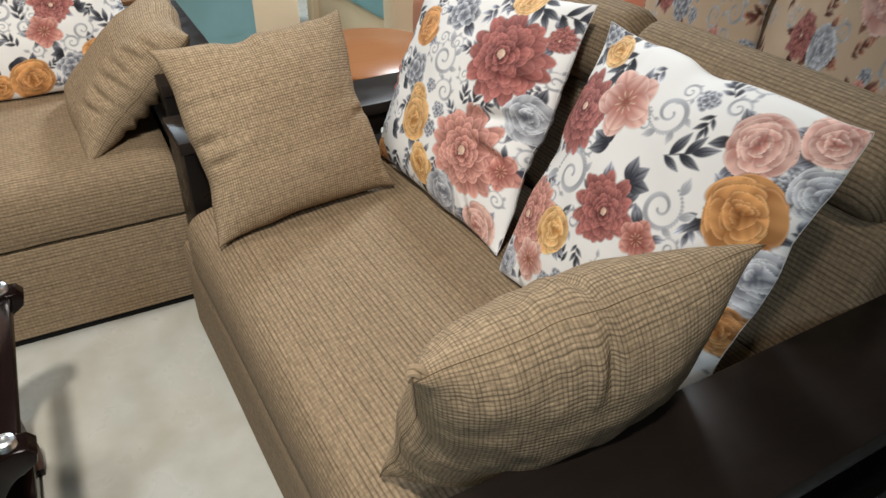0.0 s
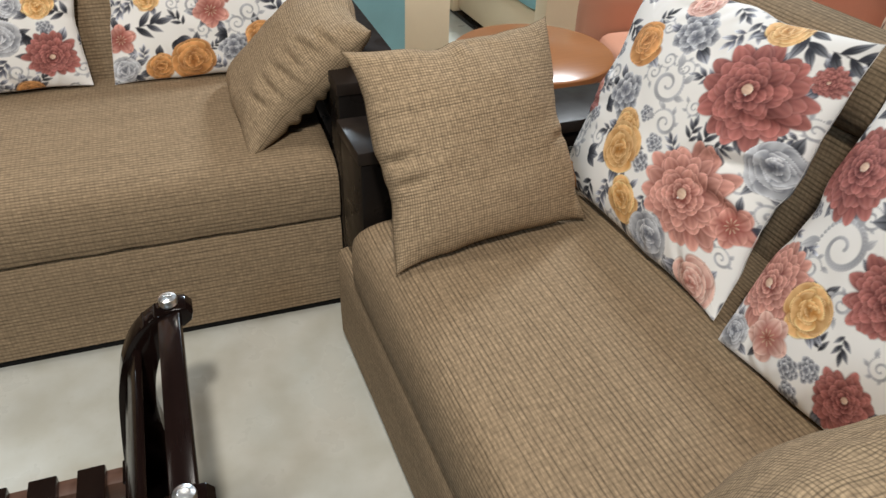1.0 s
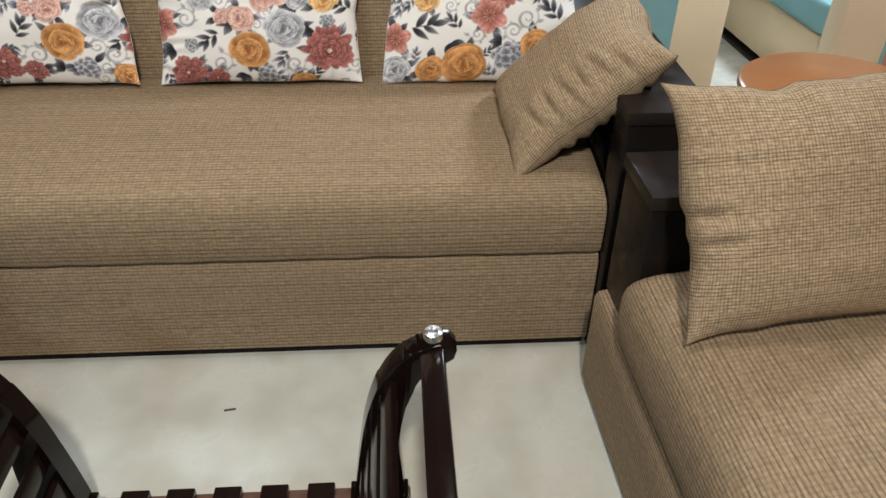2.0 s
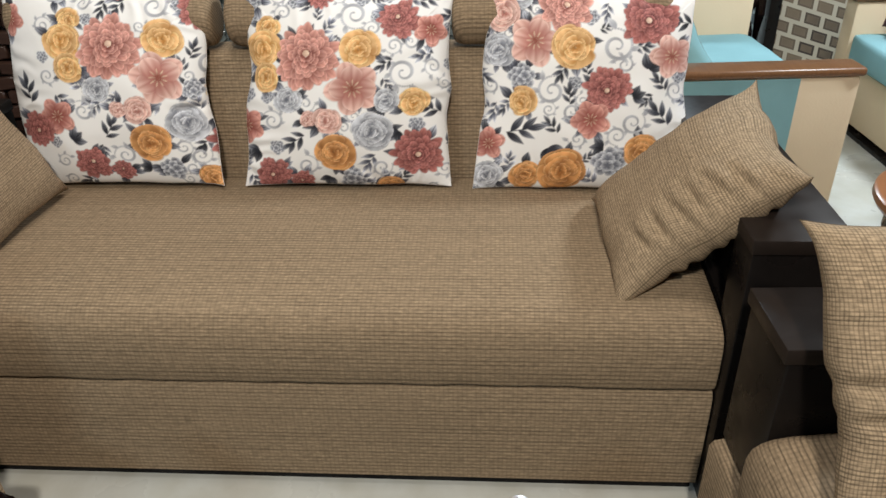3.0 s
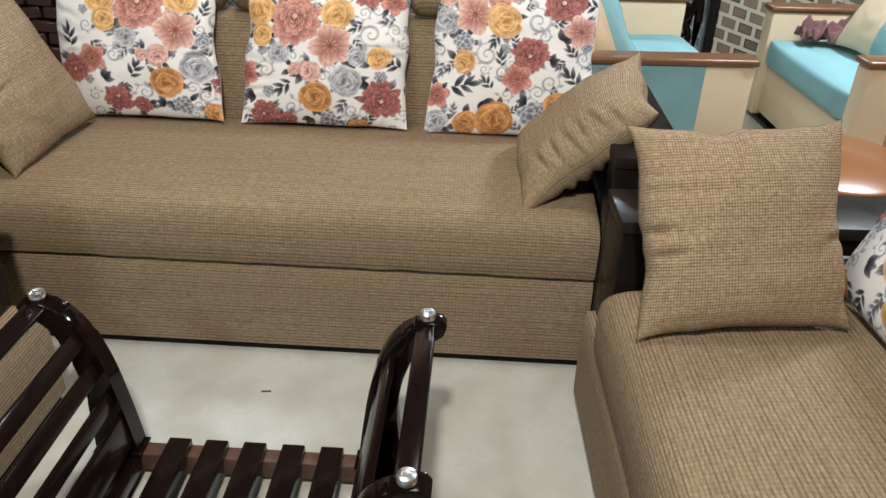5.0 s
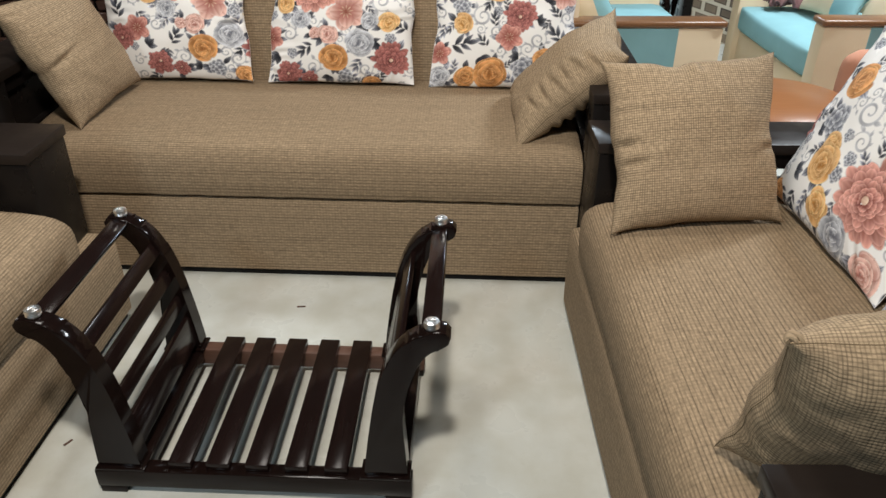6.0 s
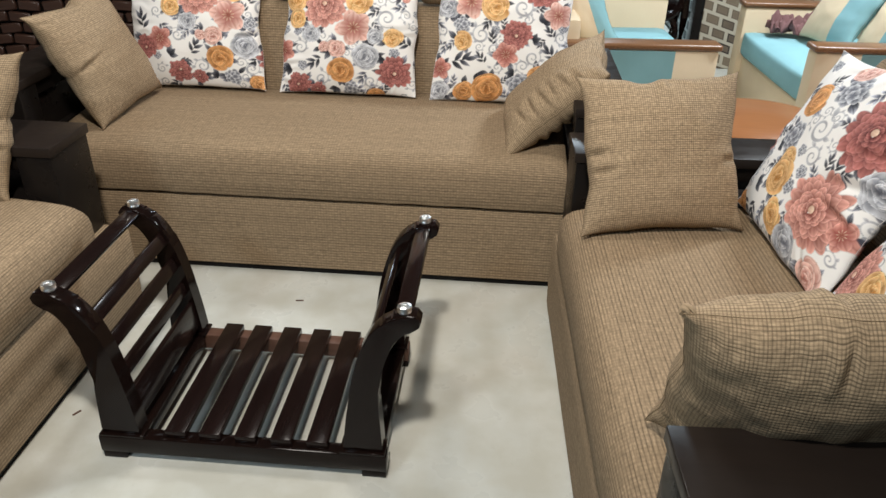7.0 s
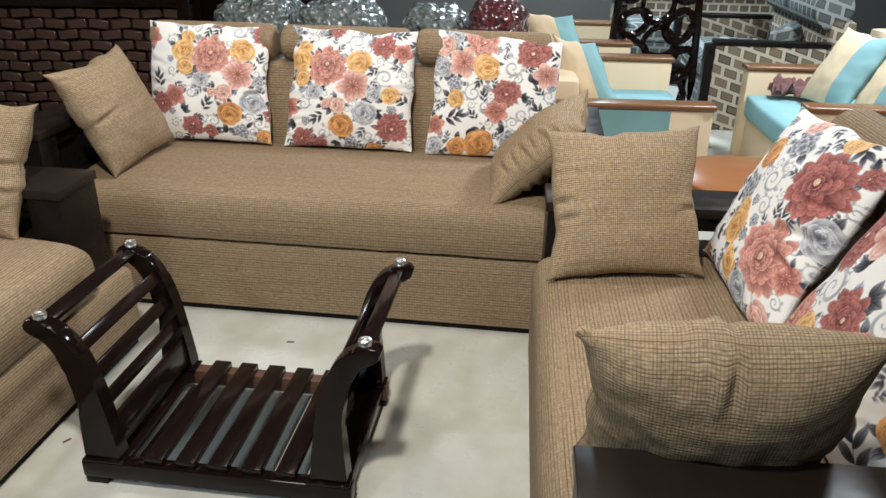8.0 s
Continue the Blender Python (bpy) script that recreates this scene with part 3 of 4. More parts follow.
    seam = part("seam", tube(clean, 0.0007, 5, True), SEAM_WHITE if flowers else SEAM, ob)
    return ob


SEAM = plain_cloth("seam_thread", (0.16, 0.115, 0.07))
SEAM_WHITE = plain_cloth("seam_white", (0.75, 0.72, 0.70))

# ---------- setting ----------


def slab(name, lo, hi, material):
    return tagged(mesh_object(name, box(lo, hi, 0), material, False), kind="structure")


tagged(slab("floor", (-6, -6, -0.1), (6, 7, 0), FLOOR), "polished pale grey stone showroom floor", "floor")
tagged(slab("ceiling", (-6, -6, 2.85), (6, 7, 2.95), CEILING), "plain painted showroom ceiling", "ceiling")
for wall_name, lo, hi in (("wall_north", (-6, 7, 0), (6, 7.15, 2.85)), ("wall_south", (-6, -6.15, 0), (6, -6, 2.85)),
                          ("wall_west", (-6.15, -6, 0), (-6, 7, 2.85)), ("wall_east", (6, -6, 0), (6.15, 7, 2.85))):
    tagged(slab(wall_name, lo, hi, WALL), "dim painted showroom wall", "wall")

# ---------- the sofa suite ----------


def seat_cushion(length, depth, crown=0.022):
    """Seat block: flat front, rounded nose, gently crowned top."""
    bm = bmesh.new()
    prof = [(0.026, 0.289), (-0.004, 0.294), (-0.011, 0.308), (-0.013, 0.348), (-0.012, 0.392), (-0.006, 0.418), (0.006, 0.436), (0.024, 0.448), (0.05, 0.455),
            (0.10, 0.461), (0.18, 0.467), (0.28, 0.471), (0.40, 0.473), (0.52, 0.473), (depth, 0.472), (depth, 0.288)]
    nx = 120
    rings = []
    for i in range(nx + 1):
        f = i / nx
        x = f * length
        end = min(x, length - x)
        drop = 0.014 * max(0, 1 - end / 0.035) ** 2
        ring = []
        for y, z in prof:
            top = max(0.0, min(1.0, (z - 0.40) / 0.045))
            deep = max(0.0, min(1.0, y / depth))
            lift = crown * top * math.sin(math.pi * min(1, deep * 0.9 + 0.1)) ** 0.8 * (1 - (2 * f - 1) ** 6)
            wave = 0.003 * noise.noise(Vector((x * 3, y * 4, z * 4)))
            if z < 0.30:
                wave += 0.0035 * noise.noise(Vector((x * 22, 1.5, 0)))
                z += 0.0025 * noise.noise(Vector((x * 15, 4.5, 0)))
            ring.append(bm.verts.new((x, y + wave * 0.6 + drop * 0.3, z + lift + wave * top - drop * top)))
        rings.append(ring)
    k = len(prof)
    for a, b in zip(rings, rings[1:]):
        for j in range(k):
            bm.faces.new((a[j], a[(j + 1) % k], b[(j + 1) % k], b[j]))
    bm.faces.new(rings[0])
    bm.faces.new(rings[-1])
    return bm


def base_panel(start, length, depth):
    """Upholstered front under the seat, from start to length."""
    bm = bmesh.new()
    nx = 40
    prof = [(0.004, 0.022), (-0.003, 0.028), (-0.005, 0.10), (-0.004, 0.20), (-0.003, 0.268), (0.004, 0.279), (0.026, 0.284), (depth, 0.285), (depth, 0.022)]
    rings = []
    for i in range(nx + 1):
        x = start + i / nx * (length - start)
        rings.append([bm.verts.new((x, y + 0.003 * noise.noise(Vector((x * 2.5, 7, z * 3))), z)) for y, z in prof])
    for a, b in zip(rings, rings[1:]):
        for j in range(len(prof)):
            bm.faces.new((a[j], a[(j + 1) % len(prof)], b[(j + 1) % len(prof)], b[j]))
    bm.faces.new(rings[0])
    bm.faces.new(rings[-1])
    return bm


def bolster(x0, x1, y, z, r):
    """A rolled headrest pad with flat, rounded ends."""
    bm = bmesh.new()
    n, rings = 24, []
    steps = [(0, 0.55), (0.004, 0.80), (0.012, 0.93), (0.03, 1.0)]
    xs = [(x0 + d, f) for d, f in steps] + [(x0 + (x1 - x0) * k / 8, 1.0) for k in range(1, 8)] + [(x1 - d, f) for d, f in reversed(steps)]
    for x, f in xs:
        ring = []
        for k in range(n):
            a = 2 * math.pi * k / n
            w = 1 + 0.03 * noise.noise(Vector((x * 4, a, y)))
            ring.append(bm.verts.new((x, y + r * 0.92 * f * w * math.cos(a), z + r * f * w * math.sin(a))))
        rings.append(ring)
    for a, b in zip(rings, rings[1:]):
        for k in range(n):
            bm.faces.new((a[k], a[(k + 1) % n], b[(k + 1) % n], b[k]))
    bm.faces.new(rings[0])
    bm.faces.new(rings[-1])
    return bm


def sofa_arm(sofa, x0, x1, front, back, top, airy, foot):
    """A lacquered arm: solid front post, top board, rails and a recessed panel. airy: open between the rails. foot: where it stands."""
    arm = part("arm", box((x0, front, foot), (x1, front + 0.10, top - 0.03), 0.005), BLACK, sofa, "black lacquered arm with a solid front post")
    part("arm_board", box((x0 - 0.004, front - 0.006, top - 0.029), (x1 + 0.004, back, top), 0.003), LACQUER_SHEEN, arm, "glossy black lacquered arm top")
    part("arm_rail", box((x0 + 0.006, front + 0.101, 0.40), (x1 - 0.006, back - 0.061, 0.455), 0.004), BLACK, arm)
    part("arm_panel", box((x0 + 0.03, front + 0.101, max(0.03, foot)), (x1 - 0.03, back - 0.061, 0.399 if airy else top - 0.03), 0.004), BLACK, arm)
    part("under_rail", box((x0 + 0.012, front + 0.101, top - 0.075), (x1 - 0.012, back - 0.061, top - 0.0295), 0.004), BLACK, arm)
    part("rear_post", box((x0, back - 0.06, 0.0), (x1, back - 0.002, top - 0.03), 0.005), BLACK, arm)
    return arm


def build_sofa(label, m, length, depth, seats, arms, back_z=0.0, back_lean=0.05, r=0.07, span=None, under=(0.0, 0.0)):
    """One sofa of the suite, facing its own -y, the seat's front left foot at the origin. arms: (width, top, setback) of each side or None. under: how far the base runs on below each arm."""
    span = span or (0.0, length)
    sofa = thing("sofa", label, "sofa", m, "sofa suite")
    part("seat_cushion", seat_cushion(length, depth), TWEED, sofa, "tan tweed seat with a rounded front")
    lo, hi = -under[0], length + under[1]
    part("base_panel", base_panel(lo, hi, depth), TWEED, sofa)
    part("plinth", box((lo + 0.006, 0.010, 0.0), (hi - 0.006, depth, 0.0215), 0.002), PLINTH, sofa, "black plinth strip")
    bm = box((span[0], depth + 0.0, 0.05), (span[1], depth + 0.11, 0.80 + back_z), 0.02, 3)
    for v in bm.verts:
        if v.co.z > 0.44:
            v.co.y += back_lean * (v.co.z - 0.44) / 0.5
    part("backrest", bm, TWEED, sofa, "upright tan tweed backrest panel")
    each = (span[1] - span[0]) / seats
    for k in range(seats):
        part("headrest_roll", bolster(span[0] + k * each + 0.014, span[0] + (k + 1) * each - 0.014, depth + back_lean * 0.9 + 0.02, 0.875 + back_z, r), TWEED, sofa, "rolled tan tweed headrest")
    if arms[0]:
        w, top, front = arms[0]
        sofa_arm(sofa, -w - 0.003, -0.003, front, depth + 0.1, top, seats < 3, 0.287 if under[0] else 0.0)
    if arms[1]:
        w, top, front = arms[1]
        sofa_arm(sofa, length + 0.003, length + w + 0.003, front, depth + 0.1, top, seats < 3, 0.287 if under[1] else 0.0)
    return sofa


build_sofa("three-seat sofa in tan ribbed tweed with dark lacquered arms", pose(-1.705, 0, 0), 1.740, 0.60, 3, ((0.17, 0.66, -0.04), (0.17, 0.66, -0.04)), span=(0.085, 1.73))
build_sofa("two-seat sofa in tan tweed beside the low table", pose(0.007, -0.285, 0, 0, 0, -87.8), 1.11, 0.72, 2, ((0.16, 0.613, 0.02), (0.17, 0.641, 0.027)), -0.035, 0.06, 0.085, under=(0.155, 0.0))
build_sofa("two-seat sofa in tan tweed opposite its twin", pose(-1.325, -1.56, 0, 0, 0, 90), 1.12, 0.74, 2, ((0.17, 0.641, 0.065), (0.20, 0.613, 0.07)), -0.035, 0.06, 0.085, under=(0.0, 0.195))

# ---------- cushions ----------
FINE = 250
TWO = "flowered cushions"
PLAIN = "plain tweed cushions"
cushion("floral_cushion", ((-1.605, 0.53, 0.49), (-1.09, 0.516, 0.497), (-1.108, 0.63, 0.935), (-1.60, 0.63, 0.945)), 0.062, PRINT,
        "white cotton cushion with yellow roses and red dahlias", BOUQUET, (0.245, 0.055), 3, FINE, TWO, creases=((0.85, -0.15, 0.2, 0.25),))
cushion("floral_cushion", ((-1.031, 0.518, 0.493), (-0.517, 0.521, 0.493), (-0.506, 0.63, 0.933), (-0.993, 0.63, 0.94)), 0.062, PRINT,
        "white cotton cushion with pink dahlia and yellow roses", BOUQUET, (0, 0), 5, FINE, TWO)
cushion("floral_cushion", ((-0.454, 0.517, 0.488), (0.05, 0.505, 0.488), (0.049, 0.627, 0.914), (-0.421, 0.63, 0.946)), 0.062, PRINT,
        "white cotton cushion with grey scrolls and red dahlia", MEDALLION, (0, 0), 8, FINE, TWO)
cushion("floral_cushion", ((0.475, -0.30, 0.505), (0.511, -0.82, 0.50), (0.728, -0.767, 0.937), (0.682, -0.226, 0.90)), 0.07, PRINT,
        "white cotton cushion with orange roses and large red dahlias", GARDEN, (0, 0), 11, 330, TWO, creases=((0.62, -0.05, 0.25, 0.45), (0.7, -0.32, -0.1, 0.35), (0.75, 0.3, 0.35, 0.3)))
cushion("floral_cushion", ((0.482, -0.866, 0.50), (0.55, -1.32, 0.495), (0.68, -1.373, 0.945), (0.743, -0.811, 0.915)), 0.06, PRINT,
        "white cotton cushion with red dahlias, lily and slate leaves", TERRACE, (0, 0), 13, 330, TWO)
cushion("tweed_cushion", ((0.039, -0.50, 0.475), (0.437, -0.475, 0.507), (0.409, -0.277, 0.85), (0.007, -0.284, 0.823)), 0.088, TWEED_PAD,
        "square tan tweed cushion leaning on the lacquered arm", seed=21, n=110, group=PLAIN, creases=((-0.82, -0.25, 0.05, 0.32), (-0.86, -0.02, 0.12, 0.22), (0.88, -0.15, 0.1, 0.2), (0.1, 0.9, 1.5, 0.12)))
cushion("tweed_cushion", ((-0.172, 0.43, 0.505), (-0.161, 0.057, 0.458), (0.129, 0.009, 0.746), (0.153, 0.409, 0.779)), 0.085, TWEED_PAD,
        "tan tweed cushion slumped against the sofa arm", seed=24, n=110, group=PLAIN, creases=((0.72, -0.5, 0.25, 0.3), (0.75, -0.28, 0.1, 0.42), (0.7, -0.05, 0.3, 0.38), (0.75, 0.14, 0.15, 0.45), (0.72, 0.36, 0.35, 0.36), (0.8, 0.58, 0.2, 0.3)))
cushion("tweed_cushion", ((-1.524, 0.078, 0.474), (-1.480, 0.47, 0.505), (-1.64, 0.43, 0.88), (-1.65, -0.005, 0.852)), 0.08, TWEED_PAD,
        "tan tweed cushion propped at the dark arm", seed=27, n=110, group=PLAIN, creases=((-0.7, 0.0, 0.2, 0.4),))
plump = cushion("tweed_cushion", ((0.095, -1.215, 0.495), (0.49, -1.24, 0.50), (0.48, -1.405, 0.865), (0.068, -1.385, 0.832)), 0.098, TWEED_PAD,
        "plump tan tweed cushion leaning on the near arm", seed=30, n=110, group=PLAIN, creases=((0.02, 0.82, 1.5, 0.25), (-0.85, -0.55, 0.9, 0.25)))
# its corner is sewn into a small rolled tuck
back = plump.matrix_world.inverted()
axis_a, axis_b = Vector((0.55, -0.78, 0.12)), Vector((-0.15, 0.10, 0.98))
curl = []
for k in range(26):
    r, a = 0.0105 - 0.0003 * k, 0.45 * k - 0.6
    curl.append(np.array(back @ (Vector((0.067, -1.385, 0.830)) + axis_a * r * math.cos(a) + axis_b * r * math.sin(a) + Vector((-0.012, -0.010, 0.006)) * (k / 25 - 0.5))))
part("corner_tuck", tube(curl, 0.0036, 7), TWEED_PAD, plump, "rolled sewn corner")
cushion("tweed_cushion", ((-1.92, -0.44, 0.50), (-1.507, -0.494, 0.47), (-1.44, -0.38, 0.85), (-1.86, -0.32, 0.86)), 0.075, TWEED_PAD,
        "square tan tweed cushion on the opposite sofa", seed=33, n=110, group=PLAIN, creases=((0.8, 0.1, 0.1, 0.4), (0.8, -0.3, 0.1, 0.3)))

# ---------- low table frame ----------
X0, X1, Y0, Y1 = -1.115, -0.424, -0.928, -0.452
table = thing("table_frame", "dark mahogany low table frame without its top", "table", pose(0, 0, 0))


def spline(points, n=6):
    """A smooth line through points."""
    p = [Vector((*a, 0)) for a in points]
    p = [2 * p[0] - p[1]] + p + [2 * p[-1] - p[-2]]
    out = []
    for a, b, c, d in zip(p, p[1:], p[2:], p[3:]):
        for k in range(n):
            t = k / n
            q = 0.5 * (2 * b + (c - a) * t + (2 * a - 5 * b + 4 * c - d) * t * t + (3 * b - a - 3 * c + d) * t ** 3)
            out.append((q.x, q.y))
    return out + [(p[-2].x, p[-2].y)]


OUTER = [(0.0, 0.0782), (-0.004, 0.16), (-0.008, 0.25), (0.002, 0.33), (0.022, 0.395), (0.046, 0.434), (0.074, 0.452)]
TIP = [(0.086, 0.462), (0.090, 0.478), (0.080, 0.492), (0.060, 0.494)]
INNER = [(0.036, 0.486), (0.008, 0.470), (-0.022, 0.437), (-0.046, 0.385), (-0.066, 0.31), (-0.080, 0.22), (-0.090, 0.14), (-0.096, 0.0782)]
curve = [(s, 0.0782 + 0.952 * (z - 0.0782)) for s, z in spline(OUTER) + TIP + spline(INNER)]
for side, edge in ((-1, X0), (1, X1)):
    for y in (-0.920, -0.493):
        end = part("scroll_end", extruded([(edge + side * s, z) for s, z in curve], y, y + 0.045, 0.004), ESPRESSO, table, "curved dark scroll end panel")
        part("scroll_foot", box((min(edge + side * 0.006, edge - side * 0.105), y - 0.008, 0.0712), (max(edge + side * 0.006, edge - side * 0.105), y + 0.050, 0.078), 0.002), ESPRESSO, end)
        bm = lathe([(0.004, 0.0), (0.013, 0.001), (0.016, 0.006), (0.014, 0.010), (0.0165, 0.013), (0.015, 0.018), (0.009, 0.020), (0.008, 0.017), (0.001, 0.0165)], 24)
        for v in bm.verts:
            v.co += Vector((edge + side * 0.052, y + 0.022, 0.4688))
        part("chrome_stud", bm, CHROME, end, "chrome stud")
    for s, z, w, tilt in ((0.050, 0.459, 0.040, 16), (-0.022, 0.387, 0.036, 60), (-0.043, 0.310, 0.036, 70), (-0.060, 0.232, 0.036, 78), (-0.077, 0.142, 0.085, 83)):
        bm = box((-w / 2, -0.875, -0.007), (w / 2, -0.493, 0.007), 0.003)
        bmesh.ops.rotate(bm, verts=bm.verts, matrix=Matrix.Rotation(radians(-side * tilt), 3, "Y"))
        bmesh.ops.translate(bm, verts=bm.verts, vec=(edge + side * s, 0, z))
        part("side_slat", bm, ESPRESSO_RED, table)
    part("end_rail", box((min(edge, edge - side * 0.10), Y0 + 0.041, 0.03), (max(edge, edge - side * 0.10), Y1 - 0.041, 0.071), 0.004), ESPRESSO, table)
for y, material in ((Y0, ESPRESSO), (Y1 - 0.04, RAW_WOOD)):
    part("long_rail", box((X0 - 0.01, y, 0.022), (X1 + 0.01, y + 0.04, 0.071), 0.004), material, table)
    for x in (X0 - 0.008, X1 - 0.052):
        part("foot", box((x, y + 0.003, 0.0), (x + 0.06, y + 0.037, 0.0215), 0.003), ESPRESSO, table)
for f in (0.262, 0.385, 0.512, 0.640, 0.768):
    x = X0 + f * (X1 - X0)
    part("slat", box((x - 0.026, Y0 + 0.012, 0.0715), (x + 0.026, Y1 - 0.002, 0.092), 0.003), ESPRESSO_RED, table)

# a splinter of wood on the floor
bm = box((-0.012, -0.002, 0.0), (0.014, 0.002, 0.004), 0.001)
chip = mesh_object("wood_chip", bm, RAW_WOOD)
chip.matrix_world = pose(-0.819, -0.177, 0, 0, 0, 8)
tagged(chip, "thin brown splinter lying on the floor", "debris")
bm = box((-0.012, -0.003, 0.0), (0.012, 0.003, 0.003), 0.001)
chip = mesh_object("wood_chip", bm, RAW_WOOD)
chip.matrix_world = pose(-1.27, -0.78, 0, 0, 0, 60)
tagged(chip, "small brown crumb lying on the floor", "debris")

# ---------- behind: the teal suite ----------


def teal_sofa(label, m, width, depth, arms, back_h):
    """Cream sofa with teal seats, facing its own -y, the front left foot at the origin."""
    sofa = thing("teal_sofa", label, "sofa", m, "teal suite")
    part("base", box((0.10, 0.03, 0.04), (width - 0.10, depth - 0.12, 0.28), 0.01), CREAM, sofa, "cream leatherette base")
    part("seat", soft_box((0.10, 0.005, 0.281), (width - 0.10, depth - 0.18, 0.42), 0.03, 0.012, 12), TEAL, sofa, "teal velvet seat")
    part("backrest", soft_box((0.06, depth - 0.18, 0.05), (width - 0.06, depth, back_h), 0.03, 0.01, 10), CREAM, sofa, "cream leatherette backrest")
    for x, arm_h in ((0, arms[0]), (width - 0.10, arms[1])):
        arm = part("arm", box((x, 0, 0.02), (x + 0.10, depth - 0.06, arm_h - 0.03), 0.012), CREAM, sofa, "cream leatherette arm")
        part("arm_trim", box((x - 0.008, -0.012, arm_h - 0.0295), (x + 0.108, depth - 0.06, arm_h), 0.012, 3), OAK_TRIM, arm, "walnut strip along the arm")
        out = x - 0.003 if x == 0 else x + 0.1002
        part("arm_inset", box((out, 0.2, 0.14), (out + 0.0028, depth - 0.08, arm_h - 0.031), 0.001, 1), TEAL, arm, "teal velvet inset panel")
    part("foot_strip", box((0.02, 0.02, 0.0), (width - 0.02, depth - 0.05, 0.0195), 0.002), BLACK, sofa)
    return sofa


# facing +x, then facing -x across a narrow aisle
teal_sofa("cream armchair with teal seat and walnut arm strips", pose(0.79, 1.28, 0, 0, 0, 94), 1.06, 0.80, (0.55, 0.60), 0.64)
teal_sofa("cream armchair with teal seat at the rear", pose(0.52, 2.62, 0, 0, 0, 94), 1.0, 0.80, (0.62, 0.62), 0.72)
teal_sofa("cream sofa with teal seat and walnut arm strips", pose(1.14, 2.31, 0, 0, 0, -87), 1.08, 0.80, (0.575, 0.575), 0.80)


def two_tone_cushion(corners, seed, label):
    ob = cushion("two_tone_cushion", corners, 0.06, CREAM, label, None, (0, 0), seed, 30, "two-tone cushions")
    ob.data.materials.append(TEAL)
    for k, p in enumerate(ob.data.polygons):
        if (k // 2) % 30 > 18:
            p.material_index = 1
    return ob


two_tone_cushion(((0.10, 1.50, 0.435), (0.41, 1.46, 0.435), (0.23, 1.58, 0.77), (0.02, 1.60, 0.80)), 41, "cream and teal cushion propped on the teal armchair")
two_tone_cushion(((-0.02, 1.98, 0.44), (0.30, 1.93, 0.44), (0.12, 2.03, 0.84), (-0.16, 2.06, 0.86)), 42, "cream and teal cushion at the back of the armchair")
two_tone_cushion(((1.38, 2.00, 0.455), (1.46, 1.58, 0.455), (1.66, 1.62, 0.83), (1.58, 2.06, 0.82)), 43, "cream and teal cushion on the teal sofa")
two_tone_cushion(((1.50, 1.60, 0.455), (1.54, 1.28, 0.455), (1.70, 1.30, 0.80), (1.68, 1.66, 0.80)), 45, "cream cushion beside its twin on the teal sofa")

# mauve scarf trailing over the teal seat
bm = bmesh.new()
bmesh.ops.create_grid(bm, x_segments=70, y_segments=30, size=1)
for v in bm.verts:
    x, y = v.co.x, v.co.y
    f = 0.5 * noise.noise(Vector((x * 3.2, y * 1.6, 1))) + 0.3 * noise.noise(Vector((x * 8, y * 5, 2)))
    heap = max(0.0, x) ** 1.5
    v.co = Vector((0.16 * x + 0.03 * f, (0.085 - 0.02 * x) * y + 0.05 * f, 0.01 + 0.13 * heap + 0.09 * (f + 0.3) + 0.025 * math.sin(y * 13 + 9 * x)))
    v.co.z = max(v.co.z, 0.004)
throw = mesh_object("scarf", bm, MAUVE)
throw.modifiers.new("cloth", "SOLIDIFY").thickness = 0.005
throw.matrix_world = pose(1.42, 2.08, 0.443, 0, 0, -5)
tagged(throw, "crumpled mauve scarf trailing over the teal seat", "scarf")

# ---------- behind: round table, peach and beige sofas ----------
side_table = thing("round_table", "round teak table with a dark pedestal", "table", pose(0.74, 0.42, 0))
part("tabletop", lathe([(0.220, 0.465), (0.243, 0.468), (0.250, 0.48), (0.248, 0.494), (0.240, 0.50), (0.05, 0.5005)], 56), ORANGE_WOOD, side_table, "polished teak top")
part("apron", lathe([(0.20, 0.39), (0.21, 0.392), (0.21, 0.4645), (0.1, 0.4646)], 40), BLACK, side_table)
part("pedestal", lathe([(0.16, 0.0), (0.165, 0.02), (0.06, 0.05), (0.04, 0.2), (0.06, 0.34), (0.12, 0.3895)], 32), BLACK, side_table)

peach = thing("peach_sofa", "peach cloth sofa with rolled arms", "sofa", pose(1.10, 0.80, 0, 0, 0, -90))
part("base", soft_box((0.0, 0.04, 0.0), (1.0, 0.75, 0.30), 0.03, 0.004, 10), PEACH, peach)
part("seat", soft_box((0.13, 0.0, 0.301), (0.87, 0.62, 0.45), 0.05, 0.02, 12), PEACH, peach)
part("backrest", soft_box((0.05, 0.62, 0.3), (0.95, 0.8, 0.82), 0.07, 0.02, 12), PEACH, peach)
for x in (0.0, 0.88):
    part("rolled_arm", soft_box((x, -0.02, 0.301), (x + 0.12, 0.66, 0.58), 0.058, 0.01, 12), PEACH, peach)

